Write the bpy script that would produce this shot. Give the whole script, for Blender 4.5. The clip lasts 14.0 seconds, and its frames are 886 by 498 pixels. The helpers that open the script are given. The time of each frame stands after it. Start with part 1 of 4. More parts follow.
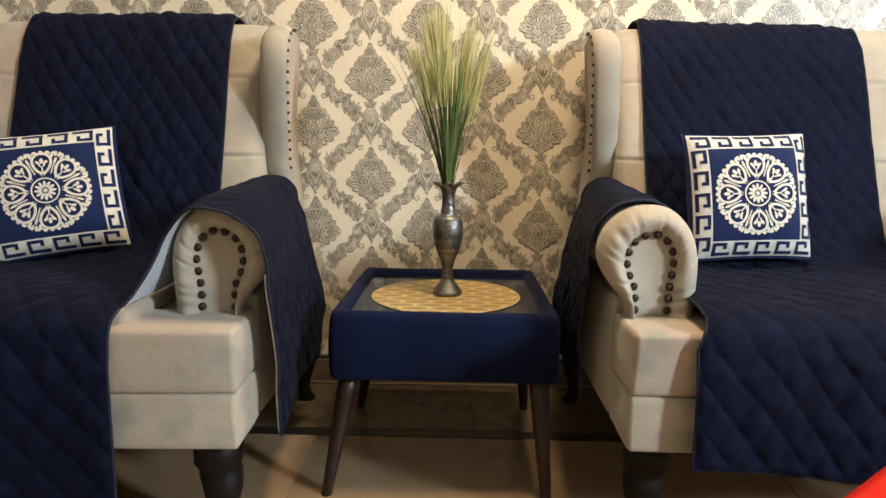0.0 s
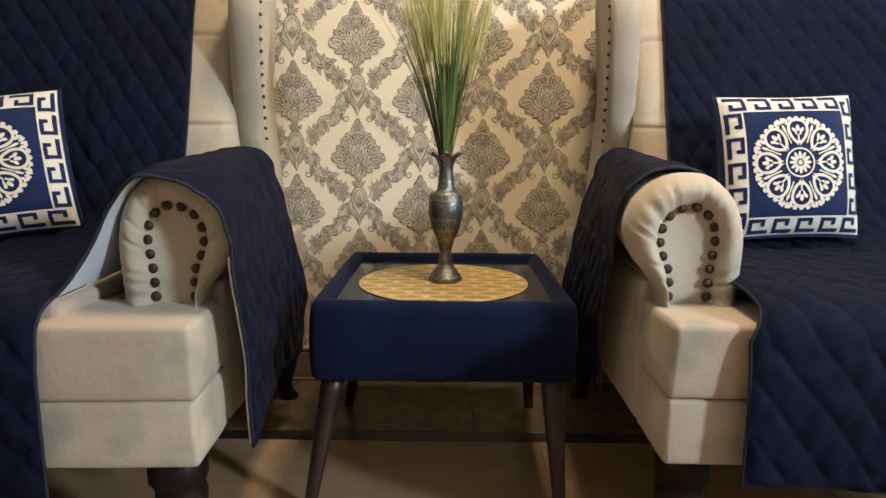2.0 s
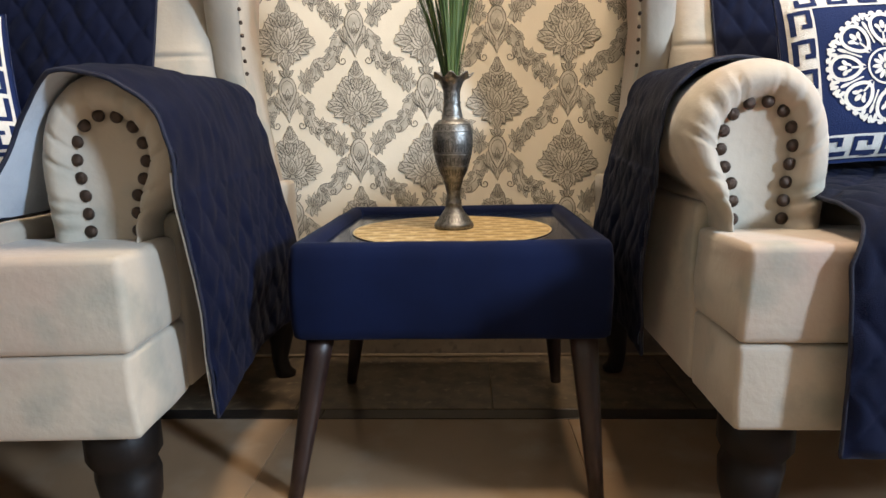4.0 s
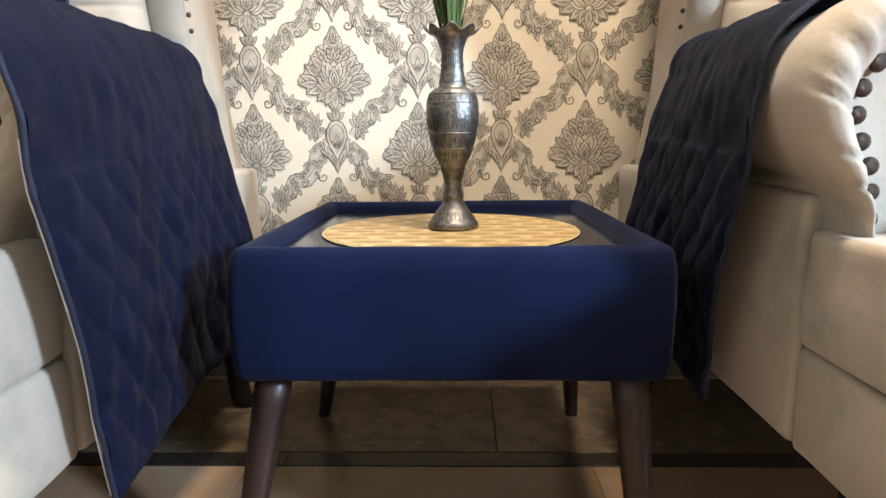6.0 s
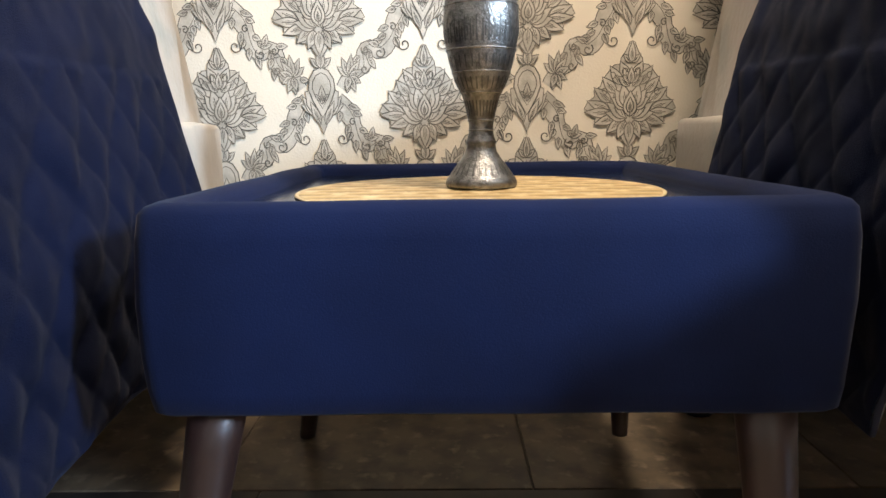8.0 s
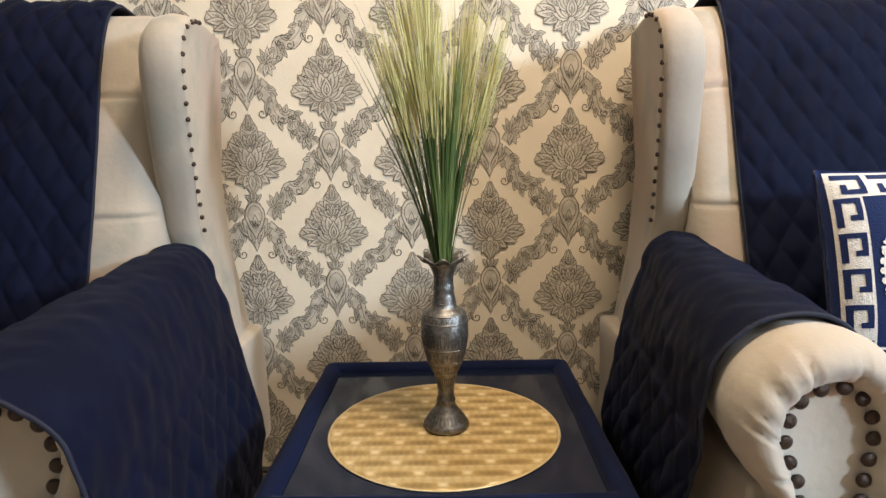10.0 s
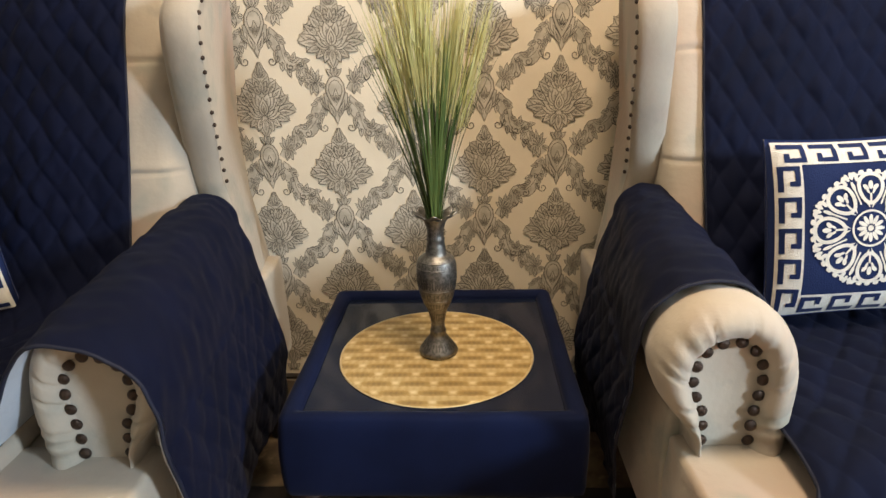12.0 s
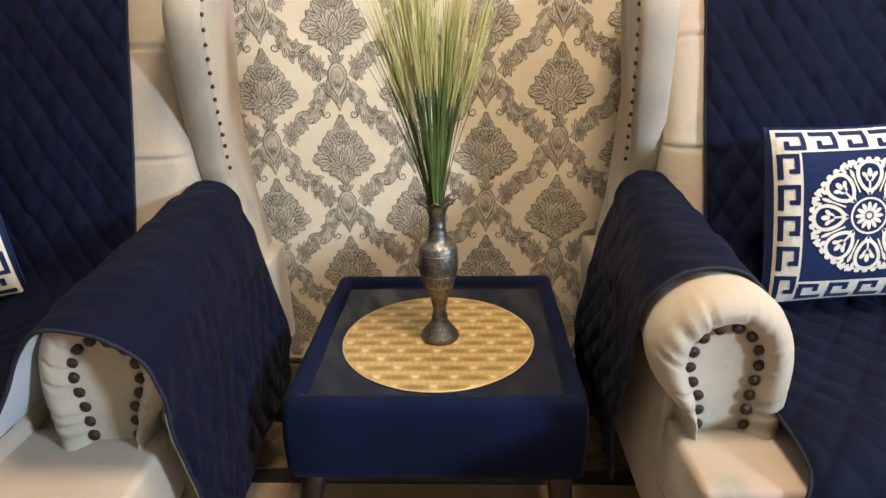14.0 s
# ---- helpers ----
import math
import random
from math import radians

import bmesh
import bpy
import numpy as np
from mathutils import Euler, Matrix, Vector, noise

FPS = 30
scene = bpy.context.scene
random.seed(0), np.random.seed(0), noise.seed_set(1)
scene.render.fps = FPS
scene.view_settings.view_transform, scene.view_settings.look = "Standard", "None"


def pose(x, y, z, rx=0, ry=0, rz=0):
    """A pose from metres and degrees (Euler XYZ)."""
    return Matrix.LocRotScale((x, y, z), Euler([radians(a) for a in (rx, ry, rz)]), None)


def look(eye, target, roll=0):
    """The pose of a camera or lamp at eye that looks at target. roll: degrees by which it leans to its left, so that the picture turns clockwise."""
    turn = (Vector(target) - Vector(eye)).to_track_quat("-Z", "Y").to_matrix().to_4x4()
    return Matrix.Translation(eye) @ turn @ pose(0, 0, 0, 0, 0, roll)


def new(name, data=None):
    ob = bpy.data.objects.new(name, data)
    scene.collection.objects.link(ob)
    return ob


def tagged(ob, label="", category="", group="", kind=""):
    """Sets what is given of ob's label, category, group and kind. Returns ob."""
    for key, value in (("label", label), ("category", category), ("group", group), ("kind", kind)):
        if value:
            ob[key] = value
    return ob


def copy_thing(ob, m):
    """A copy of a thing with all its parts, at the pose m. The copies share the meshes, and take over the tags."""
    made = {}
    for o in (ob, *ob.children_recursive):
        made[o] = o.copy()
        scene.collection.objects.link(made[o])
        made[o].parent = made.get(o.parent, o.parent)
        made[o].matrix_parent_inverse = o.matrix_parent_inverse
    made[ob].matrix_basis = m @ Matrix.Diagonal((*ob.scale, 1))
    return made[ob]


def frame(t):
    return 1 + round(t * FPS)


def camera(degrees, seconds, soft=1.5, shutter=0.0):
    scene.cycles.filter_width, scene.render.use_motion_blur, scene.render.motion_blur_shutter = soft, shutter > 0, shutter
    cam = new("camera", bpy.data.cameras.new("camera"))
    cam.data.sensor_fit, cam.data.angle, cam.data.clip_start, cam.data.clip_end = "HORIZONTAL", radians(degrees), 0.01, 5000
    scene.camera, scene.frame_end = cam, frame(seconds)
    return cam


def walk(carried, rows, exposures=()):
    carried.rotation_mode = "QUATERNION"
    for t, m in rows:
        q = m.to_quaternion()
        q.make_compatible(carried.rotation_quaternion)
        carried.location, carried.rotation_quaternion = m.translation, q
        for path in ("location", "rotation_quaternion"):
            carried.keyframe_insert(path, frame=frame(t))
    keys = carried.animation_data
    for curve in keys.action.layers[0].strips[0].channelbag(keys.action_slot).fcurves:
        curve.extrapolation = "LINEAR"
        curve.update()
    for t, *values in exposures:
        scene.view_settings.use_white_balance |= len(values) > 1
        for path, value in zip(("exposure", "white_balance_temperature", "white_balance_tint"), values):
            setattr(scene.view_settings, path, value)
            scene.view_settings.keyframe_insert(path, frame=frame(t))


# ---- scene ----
cam = camera(71.4, 14.0)
PATH = [
    (0, (0.03, 0.005, 0.797), (-0.021, 1.979, 0.481), 0.6),
    (0.5, (0.027, 0.085, 0.779), (0.015, 2.054, 0.426), 1.0),
    (1, (0.022, 0.15, 0.753), (-0.016, 2.118, 0.397), 0.4),
    (1.5, (0.014, 0.186, 0.741), (-0.003, 2.15, 0.367), 0.6),
    (2, (0.009, 0.19, 0.747), (-0.009, 2.159, 0.396), 0.4),
    (2.2, (0.011, 0.18, 0.747), (-0.013, 2.152, 0.41), 0.7),
    (2.3, (0.043, 0.095, 0.756), (-0.019, 2.067, 0.43), -1.0),
    (2.5, (0.04, 0.118, 0.748), (-0.023, 2.089, 0.415), -1.2),
    (3, (0.033, 0.182, 0.707), (-0.038, 2.152, 0.369), -1.3),
    (3.2, (0.041, 0.221, 0.68), (-0.06, 2.186, 0.322), -1.4),
    (5.5, (0.015, 0.599, 0.566), (-0.041, 2.568, 0.216), -0.6),
    (6, (0.009, 0.642, 0.565), (-0.04, 2.609, 0.207), -0.6),
    (6.5, (-0.001, 0.688, 0.542), (-0.054, 2.653, 0.172), -0.7),
    (7, (-0.002, 0.792, 0.507), (-0.04, 2.759, 0.143), -0.6),
    (7.5, (-0.014, 0.87, 0.492), (-0.061, 2.833, 0.115), -0.8),
    (8, (-0.03, 0.901, 0.489), (-0.06, 2.865, 0.114), -0.8),
    (8.5, (-0.004, 0.885, 0.594), (-0.061, 2.843, 0.188), -1.3),
    (9, (0.007, 0.736, 0.758), (-0.047, 2.689, 0.333), -1.5),
    (9.2, (-0.005, 0.702, 0.778), (-0.026, 2.675, 0.45), -1.0),
    (11.3, (0.059, 0.48, 1.065), (-0.001, 2.41, 0.544), -1.5),
    (11.5, (0.056, 0.473, 1.058), (-0.014, 2.38, 0.458), -1.4),
    (12, (0.06, 0.477, 1.03), (-0.017, 2.361, 0.364), -1.4),
    (12.5, (0.059, 0.478, 1.028), (-0.019, 2.356, 0.343), -1.4),
    (13, (0.065, 0.477, 1.029), (-0.018, 2.348, 0.328), -1.4),
    (13.5, (0.066, 0.472, 1.034), (-0.014, 2.341, 0.329), -1.3),
    (14, (0.062, 0.467, 1.035), (-0.023, 2.335, 0.326), -1.4),
]
EXPOSURES = [(0.0, -0.18, 6280, 10), (2.2, -0.22, 6250, 10), (2.3, -0.02, 5600, 12), (3.2, -0.02, 5600, 12), (5.5, 0.60, 5450, 12), (8.0, 0.72, 5200, 12), (8.5, 0.62, 5200, 12), (9.0, 0.07, 5300, 12), (11.3, -0.15, 6000, 12), (12.0, -0.18, 6000, 12), (12.4, 0.0, 5880, 12), (14.0, -0.06, 5880, 12)]
walk(cam, [(t, look(eye, target, roll)) for t, eye, target, roll in PATH], EXPOSURES)

# ---- world and light ----
world = bpy.data.worlds.new("world")
scene.world = world
world.use_nodes = True
sky = world.node_tree.nodes.new("ShaderNodeTexSky")
sky.sky_type = "NISHITA"
sky.sun_disc = False
sky.sun_elevation, sky.sun_rotation = radians(35), radians(120)
world.node_tree.links.new(sky.outputs[0], world.node_tree.nodes["Background"].inputs[0])
world.node_tree.nodes["Background"].inputs[1].default_value = 0.10
scene.view_settings.exposure = 0.0


def area_lamp(name, m, sx, sy, power, colour):
    d = bpy.data.lights.new(name, "AREA")
    d.shape, d.size, d.size_y, d.energy, d.color = "RECTANGLE", sx, sy, power, colour
    ob = new(name, d)
    ob.matrix_world = m
    return ob


# daylight through the door opening on the right, behind the camera
area_lamp("window_daylight", look((3.10, -0.85, 1.80), (0.2, 1.4, 0.6)), 0.28, 0.50, 165, (0.80, 0.92, 1.0))
# warm ceiling lamp
area_lamp("ceiling_lamp_light", look((0.40, 1.10, 2.66), (0.40, 1.11, 0.0)), 0.40, 0.40, 56, (1.0, 0.745, 0.47))


# ---- materials ----
def mat(name, col, rough=0.6, metal=0.0, var=None, scale=20.0, detail=4.0, bump=0.0, bscale=None, sheen=0.0, ramp=(0.35, 0.65), spec=0.5, second=None, rand=0.0, stain=None):
    """Principled material: base colour varied by noise at two scales, relief by a third."""
    m = bpy.data.materials.new(name)
    m.use_nodes = True
    n, l = m.node_tree.nodes, m.node_tree.links
    p = n["Principled BSDF"]
    p.inputs["Roughness"].default_value = rough
    p.inputs["Metallic"].default_value = metal
    p.inputs["Specular IOR Level"].default_value = spec
    if sheen:
        p.inputs["Sheen Weight"].default_value = sheen
        p.inputs["Sheen Roughness"].default_value = 0.35
    tc = n.new("ShaderNodeTexCoord")
    p.inputs["Base Color"].default_value = (*col, 1)
    if var:
        nz = n.new("ShaderNodeTexNoise")
        nz.inputs["Scale"].default_value, nz.inputs["Detail"].default_value = scale, detail
        l.new(tc.outputs["Object"], nz.inputs["Vector"])
        r = n.new("ShaderNodeValToRGB")
        r.color_ramp.elements[0].position, r.color_ramp.elements[1].position = ramp
        r.color_ramp.elements[0].color, r.color_ramp.elements[1].color = (*col, 1), (*var, 1)
        l.new(nz.outputs["Fac"], r.inputs["Fac"])
        out = r.outputs["Color"]
        for c2, s2, lo, hi in [e for e in (second, stain) if e]:
            n2 = n.new("ShaderNodeTexNoise")
            n2.inputs["Scale"].default_value, n2.inputs["Detail"].default_value = s2, 6
            l.new(tc.outputs["Object"], n2.inputs["Vector"])
            r2 = n.new("ShaderNodeValToRGB")
            r2.color_ramp.elements[0].position, r2.color_ramp.elements[1].position = lo, hi
            l.new(n2.outputs["Fac"], r2.inputs["Fac"])
            mx = n.new("ShaderNodeMix")
            mx.data_type = "RGBA"
            l.new(r2.outputs["Color"], mx.inputs["Factor"])
            l.new(out, mx.inputs["A"])
            mx.inputs["B"].default_value = (*c2, 1)
            out = mx.outputs["Result"]
        if rand:
            oi = n.new("ShaderNodeObjectInfo")
            mr = n.new("ShaderNodeMapRange")
            mr.inputs["To Min"].default_value, mr.inputs["To Max"].default_value = 1 - rand, 1 + rand
            l.new(oi.outputs["Random"], mr.inputs["Value"])
            hs = n.new("ShaderNodeHueSaturation")
            l.new(mr.outputs["Result"], hs.inputs["Value"])
            l.new(out, hs.inputs["Color"])
            out = hs.outputs["Color"]
        l.new(out, p.inputs["Base Color"])
    if bump:
        nb = n.new("ShaderNodeTexNoise")
        nb.inputs["Scale"].default_value, nb.inputs["Detail"].default_value = bscale or scale * 4, 5
        l.new(tc.outputs["Object"], nb.inputs["Vector"])
        b = n.new("ShaderNodeBump")
        b.inputs["Strength"].default_value, b.inputs["Distance"].default_value = bump, 0.004
        l.new(nb.outputs["Fac"], b.inputs["Height"])
        l.new(b.outputs["Normal"], p.inputs["Normal"])
    return m


M_PAPER = mat("wallpaper_cream", (0.70, 0.61, 0.455), 0.42, var=(0.75, 0.66, 0.50), scale=9, bump=0.15, bscale=260, spec=0.4)
M_FILL = mat("print_taupe", (0.40, 0.355, 0.275), 0.36, var=(0.55, 0.49, 0.385), scale=38, bump=0.2, bscale=300, spec=0.45, ramp=(0.4, 0.6))
M_LINE = mat("print_brown", (0.070, 0.060, 0.043), 0.4, var=(0.15, 0.128, 0.092), scale=30, ramp=(0.4, 0.6))
M_PAINT = mat("plain_wall_paint", (0.66, 0.58, 0.46), 0.7, var=(0.72, 0.64, 0.52), scale=4, bump=0.1, bscale=60)
M_CEIL = mat("ceiling_white", (0.78, 0.75, 0.70), 0.8, var=(0.82, 0.79, 0.74), scale=3)
M_SKIRT = mat("skirting_stone", (0.085, 0.066, 0.045), 0.45, var=(0.13, 0.10, 0.07), scale=14, bump=0.1, second=((0.05, 0.04, 0.03), 45, 0.55, 0.7))
M_GROUT = mat("tan_grout", (0.27, 0.205, 0.135), 0.8, var=(0.22, 0.165, 0.105), scale=40)
M_BLACKLINE = mat("black_stone", (0.012, 0.010, 0.009), 0.35, var=(0.022, 0.018, 0.015), scale=40)
M_MARBLE = mat("brown_marble", (0.12, 0.09, 0.055), 0.32, var=(0.05, 0.038, 0.026), scale=16, detail=8, second=((0.19, 0.15, 0.10), 42, 0.56, 0.72), rand=0.12, ramp=(0.42, 0.6))
M_TILE = mat("tan_stone_tile", (0.285, 0.190, 0.108), 0.30, var=(0.205, 0.136, 0.077), scale=3.2, detail=8, second=((0.32, 0.255, 0.18), 7, 0.52, 0.75), rand=0.05)
M_VELVET_T = mat("navy_velvet", (0.0021, 0.0046, 0.0205), 0.85, var=(0.0040, 0.0083, 0.035), scale=5, bump=0.10, bscale=700, sheen=0.05, spec=0.12)
M_COVER = mat("navy_quilted_cotton", (0.0013, 0.0028, 0.0125), 0.8, var=(0.0021, 0.0041, 0.0180), scale=6, bump=0.3, bscale=800, sheen=0.02, spec=0.12)
M_PIPING = mat("dark_navy_binding", (0.0016, 0.0032, 0.014), 0.8, var=(0.0026, 0.0048, 0.020), scale=60, bump=0.3)
M_LINING = mat("pale_blue_grey_lining", (0.52, 0.56, 0.60), 0.8, var=(0.44, 0.48, 0.53), scale=14, bump=0.3, bscale=120)
M_BEIGE = mat("beige_velvet", (0.44, 0.385, 0.305), 0.78, var=(0.36, 0.315, 0.25), scale=5, bump=0.20, bscale=90, sheen=0.25, spec=0.12, second=((0.41, 0.315, 0.25), 2.6, 0.46, 0.62), stain=((0.29, 0.285, 0.235), 9, 0.54, 0.70))
M_DARKWOOD = mat("dark_wood", (0.004, 0.003, 0.0025), 0.55, var=(0.008, 0.0055, 0.0045), scale=22, bump=0.15, spec=0.22)
M_LEG = mat("walnut_stained_leg", (0.014, 0.007, 0.006), 0.4, var=(0.026, 0.013, 0.010), scale=18, bump=0.12)
M_NAIL = mat("antique_bronze_nail", (0.075, 0.050, 0.035), 0.42, metal=0.75, var=(0.035, 0.024, 0.018), scale=180, bump=0.3, bscale=500)
M_PEWTER = mat("engraved_antique_brass", (0.235, 0.225, 0.205), 0.36, metal=0.85, var=(0.135, 0.128, 0.112), scale=130, detail=6, bump=0.25, bscale=420, ramp=(0.42, 0.62))
M_ENGRAVE = mat("dark_engraving", (0.075, 0.073, 0.065), 0.5, metal=0.6, var=(0.12, 0.115, 0.10), scale=200)
M_CUSHION = mat("royal_navy_cushion_cloth", (0.006, 0.014, 0.060), 0.8, var=(0.009, 0.019, 0.075), scale=9, bump=0.4, bscale=420, sheen=0.2, spec=0.2)
M_WHITE = mat("ivory_embroidery", (0.72, 0.68, 0.60), 0.75, var=(0.62, 0.58, 0.50), scale=60, bump=0.6, bscale=500)
M_RED = mat("red_plastic", (0.62, 0.025, 0.012), 0.32, var=(0.55, 0.02, 0.01), scale=5)
M_BLADE = mat("green_grass_blade", (0.065, 0.105, 0.020), 0.5, var=(0.15, 0.19, 0.042), scale=7, detail=2, second=((0.25, 0.25, 0.06), 3, 0.55, 0.75))
M_BLADE_D = mat("dark_green_blade", (0.026, 0.052, 0.012), 0.5, var=(0.060, 0.10, 0.020), scale=9)
M_PLUME = mat("pale_yellow_plume", (0.62, 0.55, 0.24), 0.7, var=(0.50, 0.49, 0.18), scale=11)
M_WHITEPAINT = mat("white_gloss_paint", (0.75, 0.73, 0.68), 0.4, var=(0.70, 0.68, 0.63), scale=6)


def glass_mat():
    """Dark tinted sheet of glass over navy cloth: near-black body with a clear polish."""
    m = bpy.data.materials.new("smoked_glass_top")
    m.use_nodes = True
    n, l = m.node_tree.nodes, m.node_tree.links
    p = n["Principled BSDF"]
    p.inputs["Base Color"].default_value = (0.007, 0.011, 0.026, 1)
    p.inputs["Roughness"].default_value = 0.05
    p.inputs["IOR"].default_value = 1.34
    nz = n.new("ShaderNodeTexNoise")
    nz.inputs["Scale"].default_value = 25
    mr = n.new("ShaderNodeMapRange")
    mr.inputs["To Min"].default_value, mr.inputs["To Max"].default_value = 0.07, 0.16
    tc = n.new("ShaderNodeTexCoord")
    l.new(tc.outputs["Object"], nz.inputs["Vector"])
    l.new(nz.outputs["Fac"], mr.inputs["Value"])
    l.new(mr.outputs["Result"], p.inputs["Roughness"])
    return m


def gold_mat():
    """Gold placemat with brown shade in the shell hollows and pale highlights painted in, by the relief's own height
    attribute.
    """
    m = bpy.data.materials.new("gold_shell_placemat")
    m.use_nodes = True
    n, l = m.node_tree.nodes, m.node_tree.links
    p = n["Principled BSDF"]
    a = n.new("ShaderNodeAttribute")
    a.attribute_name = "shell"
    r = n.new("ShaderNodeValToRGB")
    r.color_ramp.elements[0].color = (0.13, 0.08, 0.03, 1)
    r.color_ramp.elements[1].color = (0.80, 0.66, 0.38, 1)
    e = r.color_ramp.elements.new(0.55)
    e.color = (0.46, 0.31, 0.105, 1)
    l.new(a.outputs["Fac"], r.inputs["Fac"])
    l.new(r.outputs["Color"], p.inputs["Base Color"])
    p.inputs["Metallic"].default_value = 0.35
    p.inputs["Roughness"].default_value = 0.42
    return m


M_GOLDRIM = mat("pale_gold_rim", (0.62, 0.50, 0.27), 0.4, metal=0.3, var=(0.52, 0.40, 0.2), scale=60)
M_GLASS = glass_mat()
M_GOLD = gold_mat()


# ---- mesh helpers ----
def mesh_ob(name, verts, faces, material, parent=None, label="", smooth=True):
    me = bpy.data.meshes.new(name)
    me.from_pydata([tuple(v) for v in verts], [], faces)
    me.materials.append(material)
    if smooth:
        me.polygons.foreach_set("use_smooth", [True] * len(me.polygons))
    me.update()
    ob = new(name, me)
    if parent is not None:
        ob.parent = parent
    if label:
        ob["label"] = label
    return ob


def part(name, bm, material, parent=None, label="", smooth=False):
    me = bpy.data.meshes.new(name)
    bmesh.ops.recalc_face_normals(bm, faces=bm.faces[:])
    bm.to_mesh(me)
    bm.free()
    me.materials.append(material)
    if smooth:
        me.polygons.foreach_set("use_smooth", [True] * len(me.polygons))
    ob = new(name, me)
    if parent is not None:
        ob.parent = parent
    if label:
        ob["label"] = label
    return ob


def box(x0, x1, y0, y1, z0, z1, bevel=0.0, seg=2, bm=None):
    bm = bm or bmesh.new()
    r = bmesh.ops.create_cube(bm, size=1.0, matrix=Matrix.Translation(((x0 + x1) / 2, (y0 + y1) / 2, (z0 + z1) / 2)) @ Matrix.Diagonal((x1 - x0, y1 - y0, z1 - z0, 1)))
    if bevel:
        es = {e for v in r["verts"] for e in v.link_edges}
        bmesh.ops.bevel(bm, geom=list(es), offset=bevel, segments=seg, affect="EDGES", profile=0.5)
    return bm


def loft(rings, close_ends=True, closed=True):
    """Faces between rings of equal length."""
    n = len(rings[0])
    verts = [p for r in rings for p in r]
    faces = []
    for i in range(len(rings) - 1):
        for j in range(n if closed else n - 1):
            k = (j + 1) % n
            faces.append((i * n + j, i * n + k, (i + 1) * n + k, (i + 1) * n + j))
    if close_ends:
        faces.append(tuple(range(n))[::-1])
        faces.append(tuple((len(rings) - 1) * n + j for j in range(n)))
    return verts, faces


def spline(pts, n):
    """Catmull-Rom through points, n samples, even in length."""
    P = np.array(pts, float)
    Q = np.vstack([2 * P[0] - P[1], P, 2 * P[-1] - P[-2]])
    out = []
    for i in range(1, len(Q) - 2):
        for t in np.linspace(0, 1, 16, endpoint=False):
            a, b, c, d = Q[i - 1], Q[i], Q[i + 1], Q[i + 2]
            out.append(0.5 * (2 * b + (c - a) * t + (2 * a - 5 * b + 4 * c - d) * t * t + (3 * b - a - 3 * c + d) * t ** 3))
    out.append(P[-1])
    out = np.array(out)
    s = np.concatenate([[0], np.cumsum(np.linalg.norm(np.diff(out, axis=0), axis=1))])
    w = np.linspace(0, s[-1], n)
    return np.stack([np.interp(w, s, out[:, k]) for k in range(out.shape[1])], 1), s[-1]


def empty(name, m, label, category, group=""):
    ob = new(name)
    ob.empty_display_size = 0.1
    ob.matrix_world = m
    return tagged(ob, label, category, group)


# ---- room ----
WALL_Y = 2.045


def structure(name, bm, material, label, category="wall"):
    return tagged(part(name, bm, material), label, category, kind="structure")


wall_north = structure("wall_north", box(-2.5, 3.2, WALL_Y, WALL_Y + 0.15, -0.05, 2.8), M_PAPER, "cream wall papered with a taupe damask print")
structure("wall_west", box(-2.65, -2.5, -2.6, WALL_Y + 0.15, -0.05, 2.8), M_PAINT, "plain cream painted side wall")
structure("wall_south", box(-2.65, 3.35, -2.75, -2.6, -0.05, 2.8), M_PAINT, "plain cream painted wall behind the viewer")
bm = box(3.2, 3.35, -2.6, -1.30, -0.05, 2.8)
box(3.2, 3.35, -0.40, WALL_Y + 0.15, -0.05, 2.8, bm=bm)
box(3.2, 3.35, -1.30, -0.40, -0.05, 1.30, bm=bm)
box(3.2, 3.35, -1.30, -0.40, 2.36, 2.8, bm=bm)
structure("wall_east", bm, M_PAINT, "plain cream painted wall with a window opening")
structure("ceiling", box(-2.65, 3.35, -2.75, WALL_Y + 0.15, 2.8, 2.9), M_CEIL, "plain white painted ceiling", "ceiling")
window = empty("window_1", pose(3.2, -0.85, 1.33), "white painted window frame in the wall opening", "window")
window["kind"] = "structure"
bm = box(0.05, 0.11, -0.45, -0.40, 0, 1.03, 0.004)
for b in ((0.05, 0.11, 0.40, 0.45, 0, 1.03), (0.05, 0.11, -0.40, 0.40, 0, 0.05), (0.05, 0.11, -0.40, 0.40, 0.98, 1.03)):
    box(*b, 0.004, bm=bm)
part("window_frame", bm, M_WHITEPAINT, window)
part("window_sill", box(-0.06, 0.12, -0.448, 0.448, -0.029, -0.003, 0.006), M_WHITEPAINT, window)
lampob = empty("ceiling_lamp", pose(0.40, 1.10, 2.8), "round white ceiling lamp with a warm bulb", "lamp")
bm = bmesh.new()
bmesh.ops.create_cone(bm, cap_ends=True, segments=40, radius1=0.20, radius2=0.23, depth=0.08, matrix=Matrix.Translation((0, 0, -0.04)))
part("housing", bm, M_WHITEPAINT, lampob)
M_GLOW = bpy.data.materials.new("warm_lamp_diffuser")
M_GLOW.use_nodes = True
M_GLOW.node_tree.nodes["Principled BSDF"].inputs["Emission Color"].default_value = (1.0, 0.72, 0.42, 1)
M_GLOW.node_tree.nodes["Principled BSDF"].inputs["Emission Strength"].default_value = 4.0
bm = bmesh.new()
bmesh.ops.create_cone(bm, cap_ends=True, segments=40, radius1=0.15, radius2=0.19, depth=0.02, matrix=Matrix.Translation((0, 0, -0.092)))
part("diffuser", bm, M_GLOW, lampob)

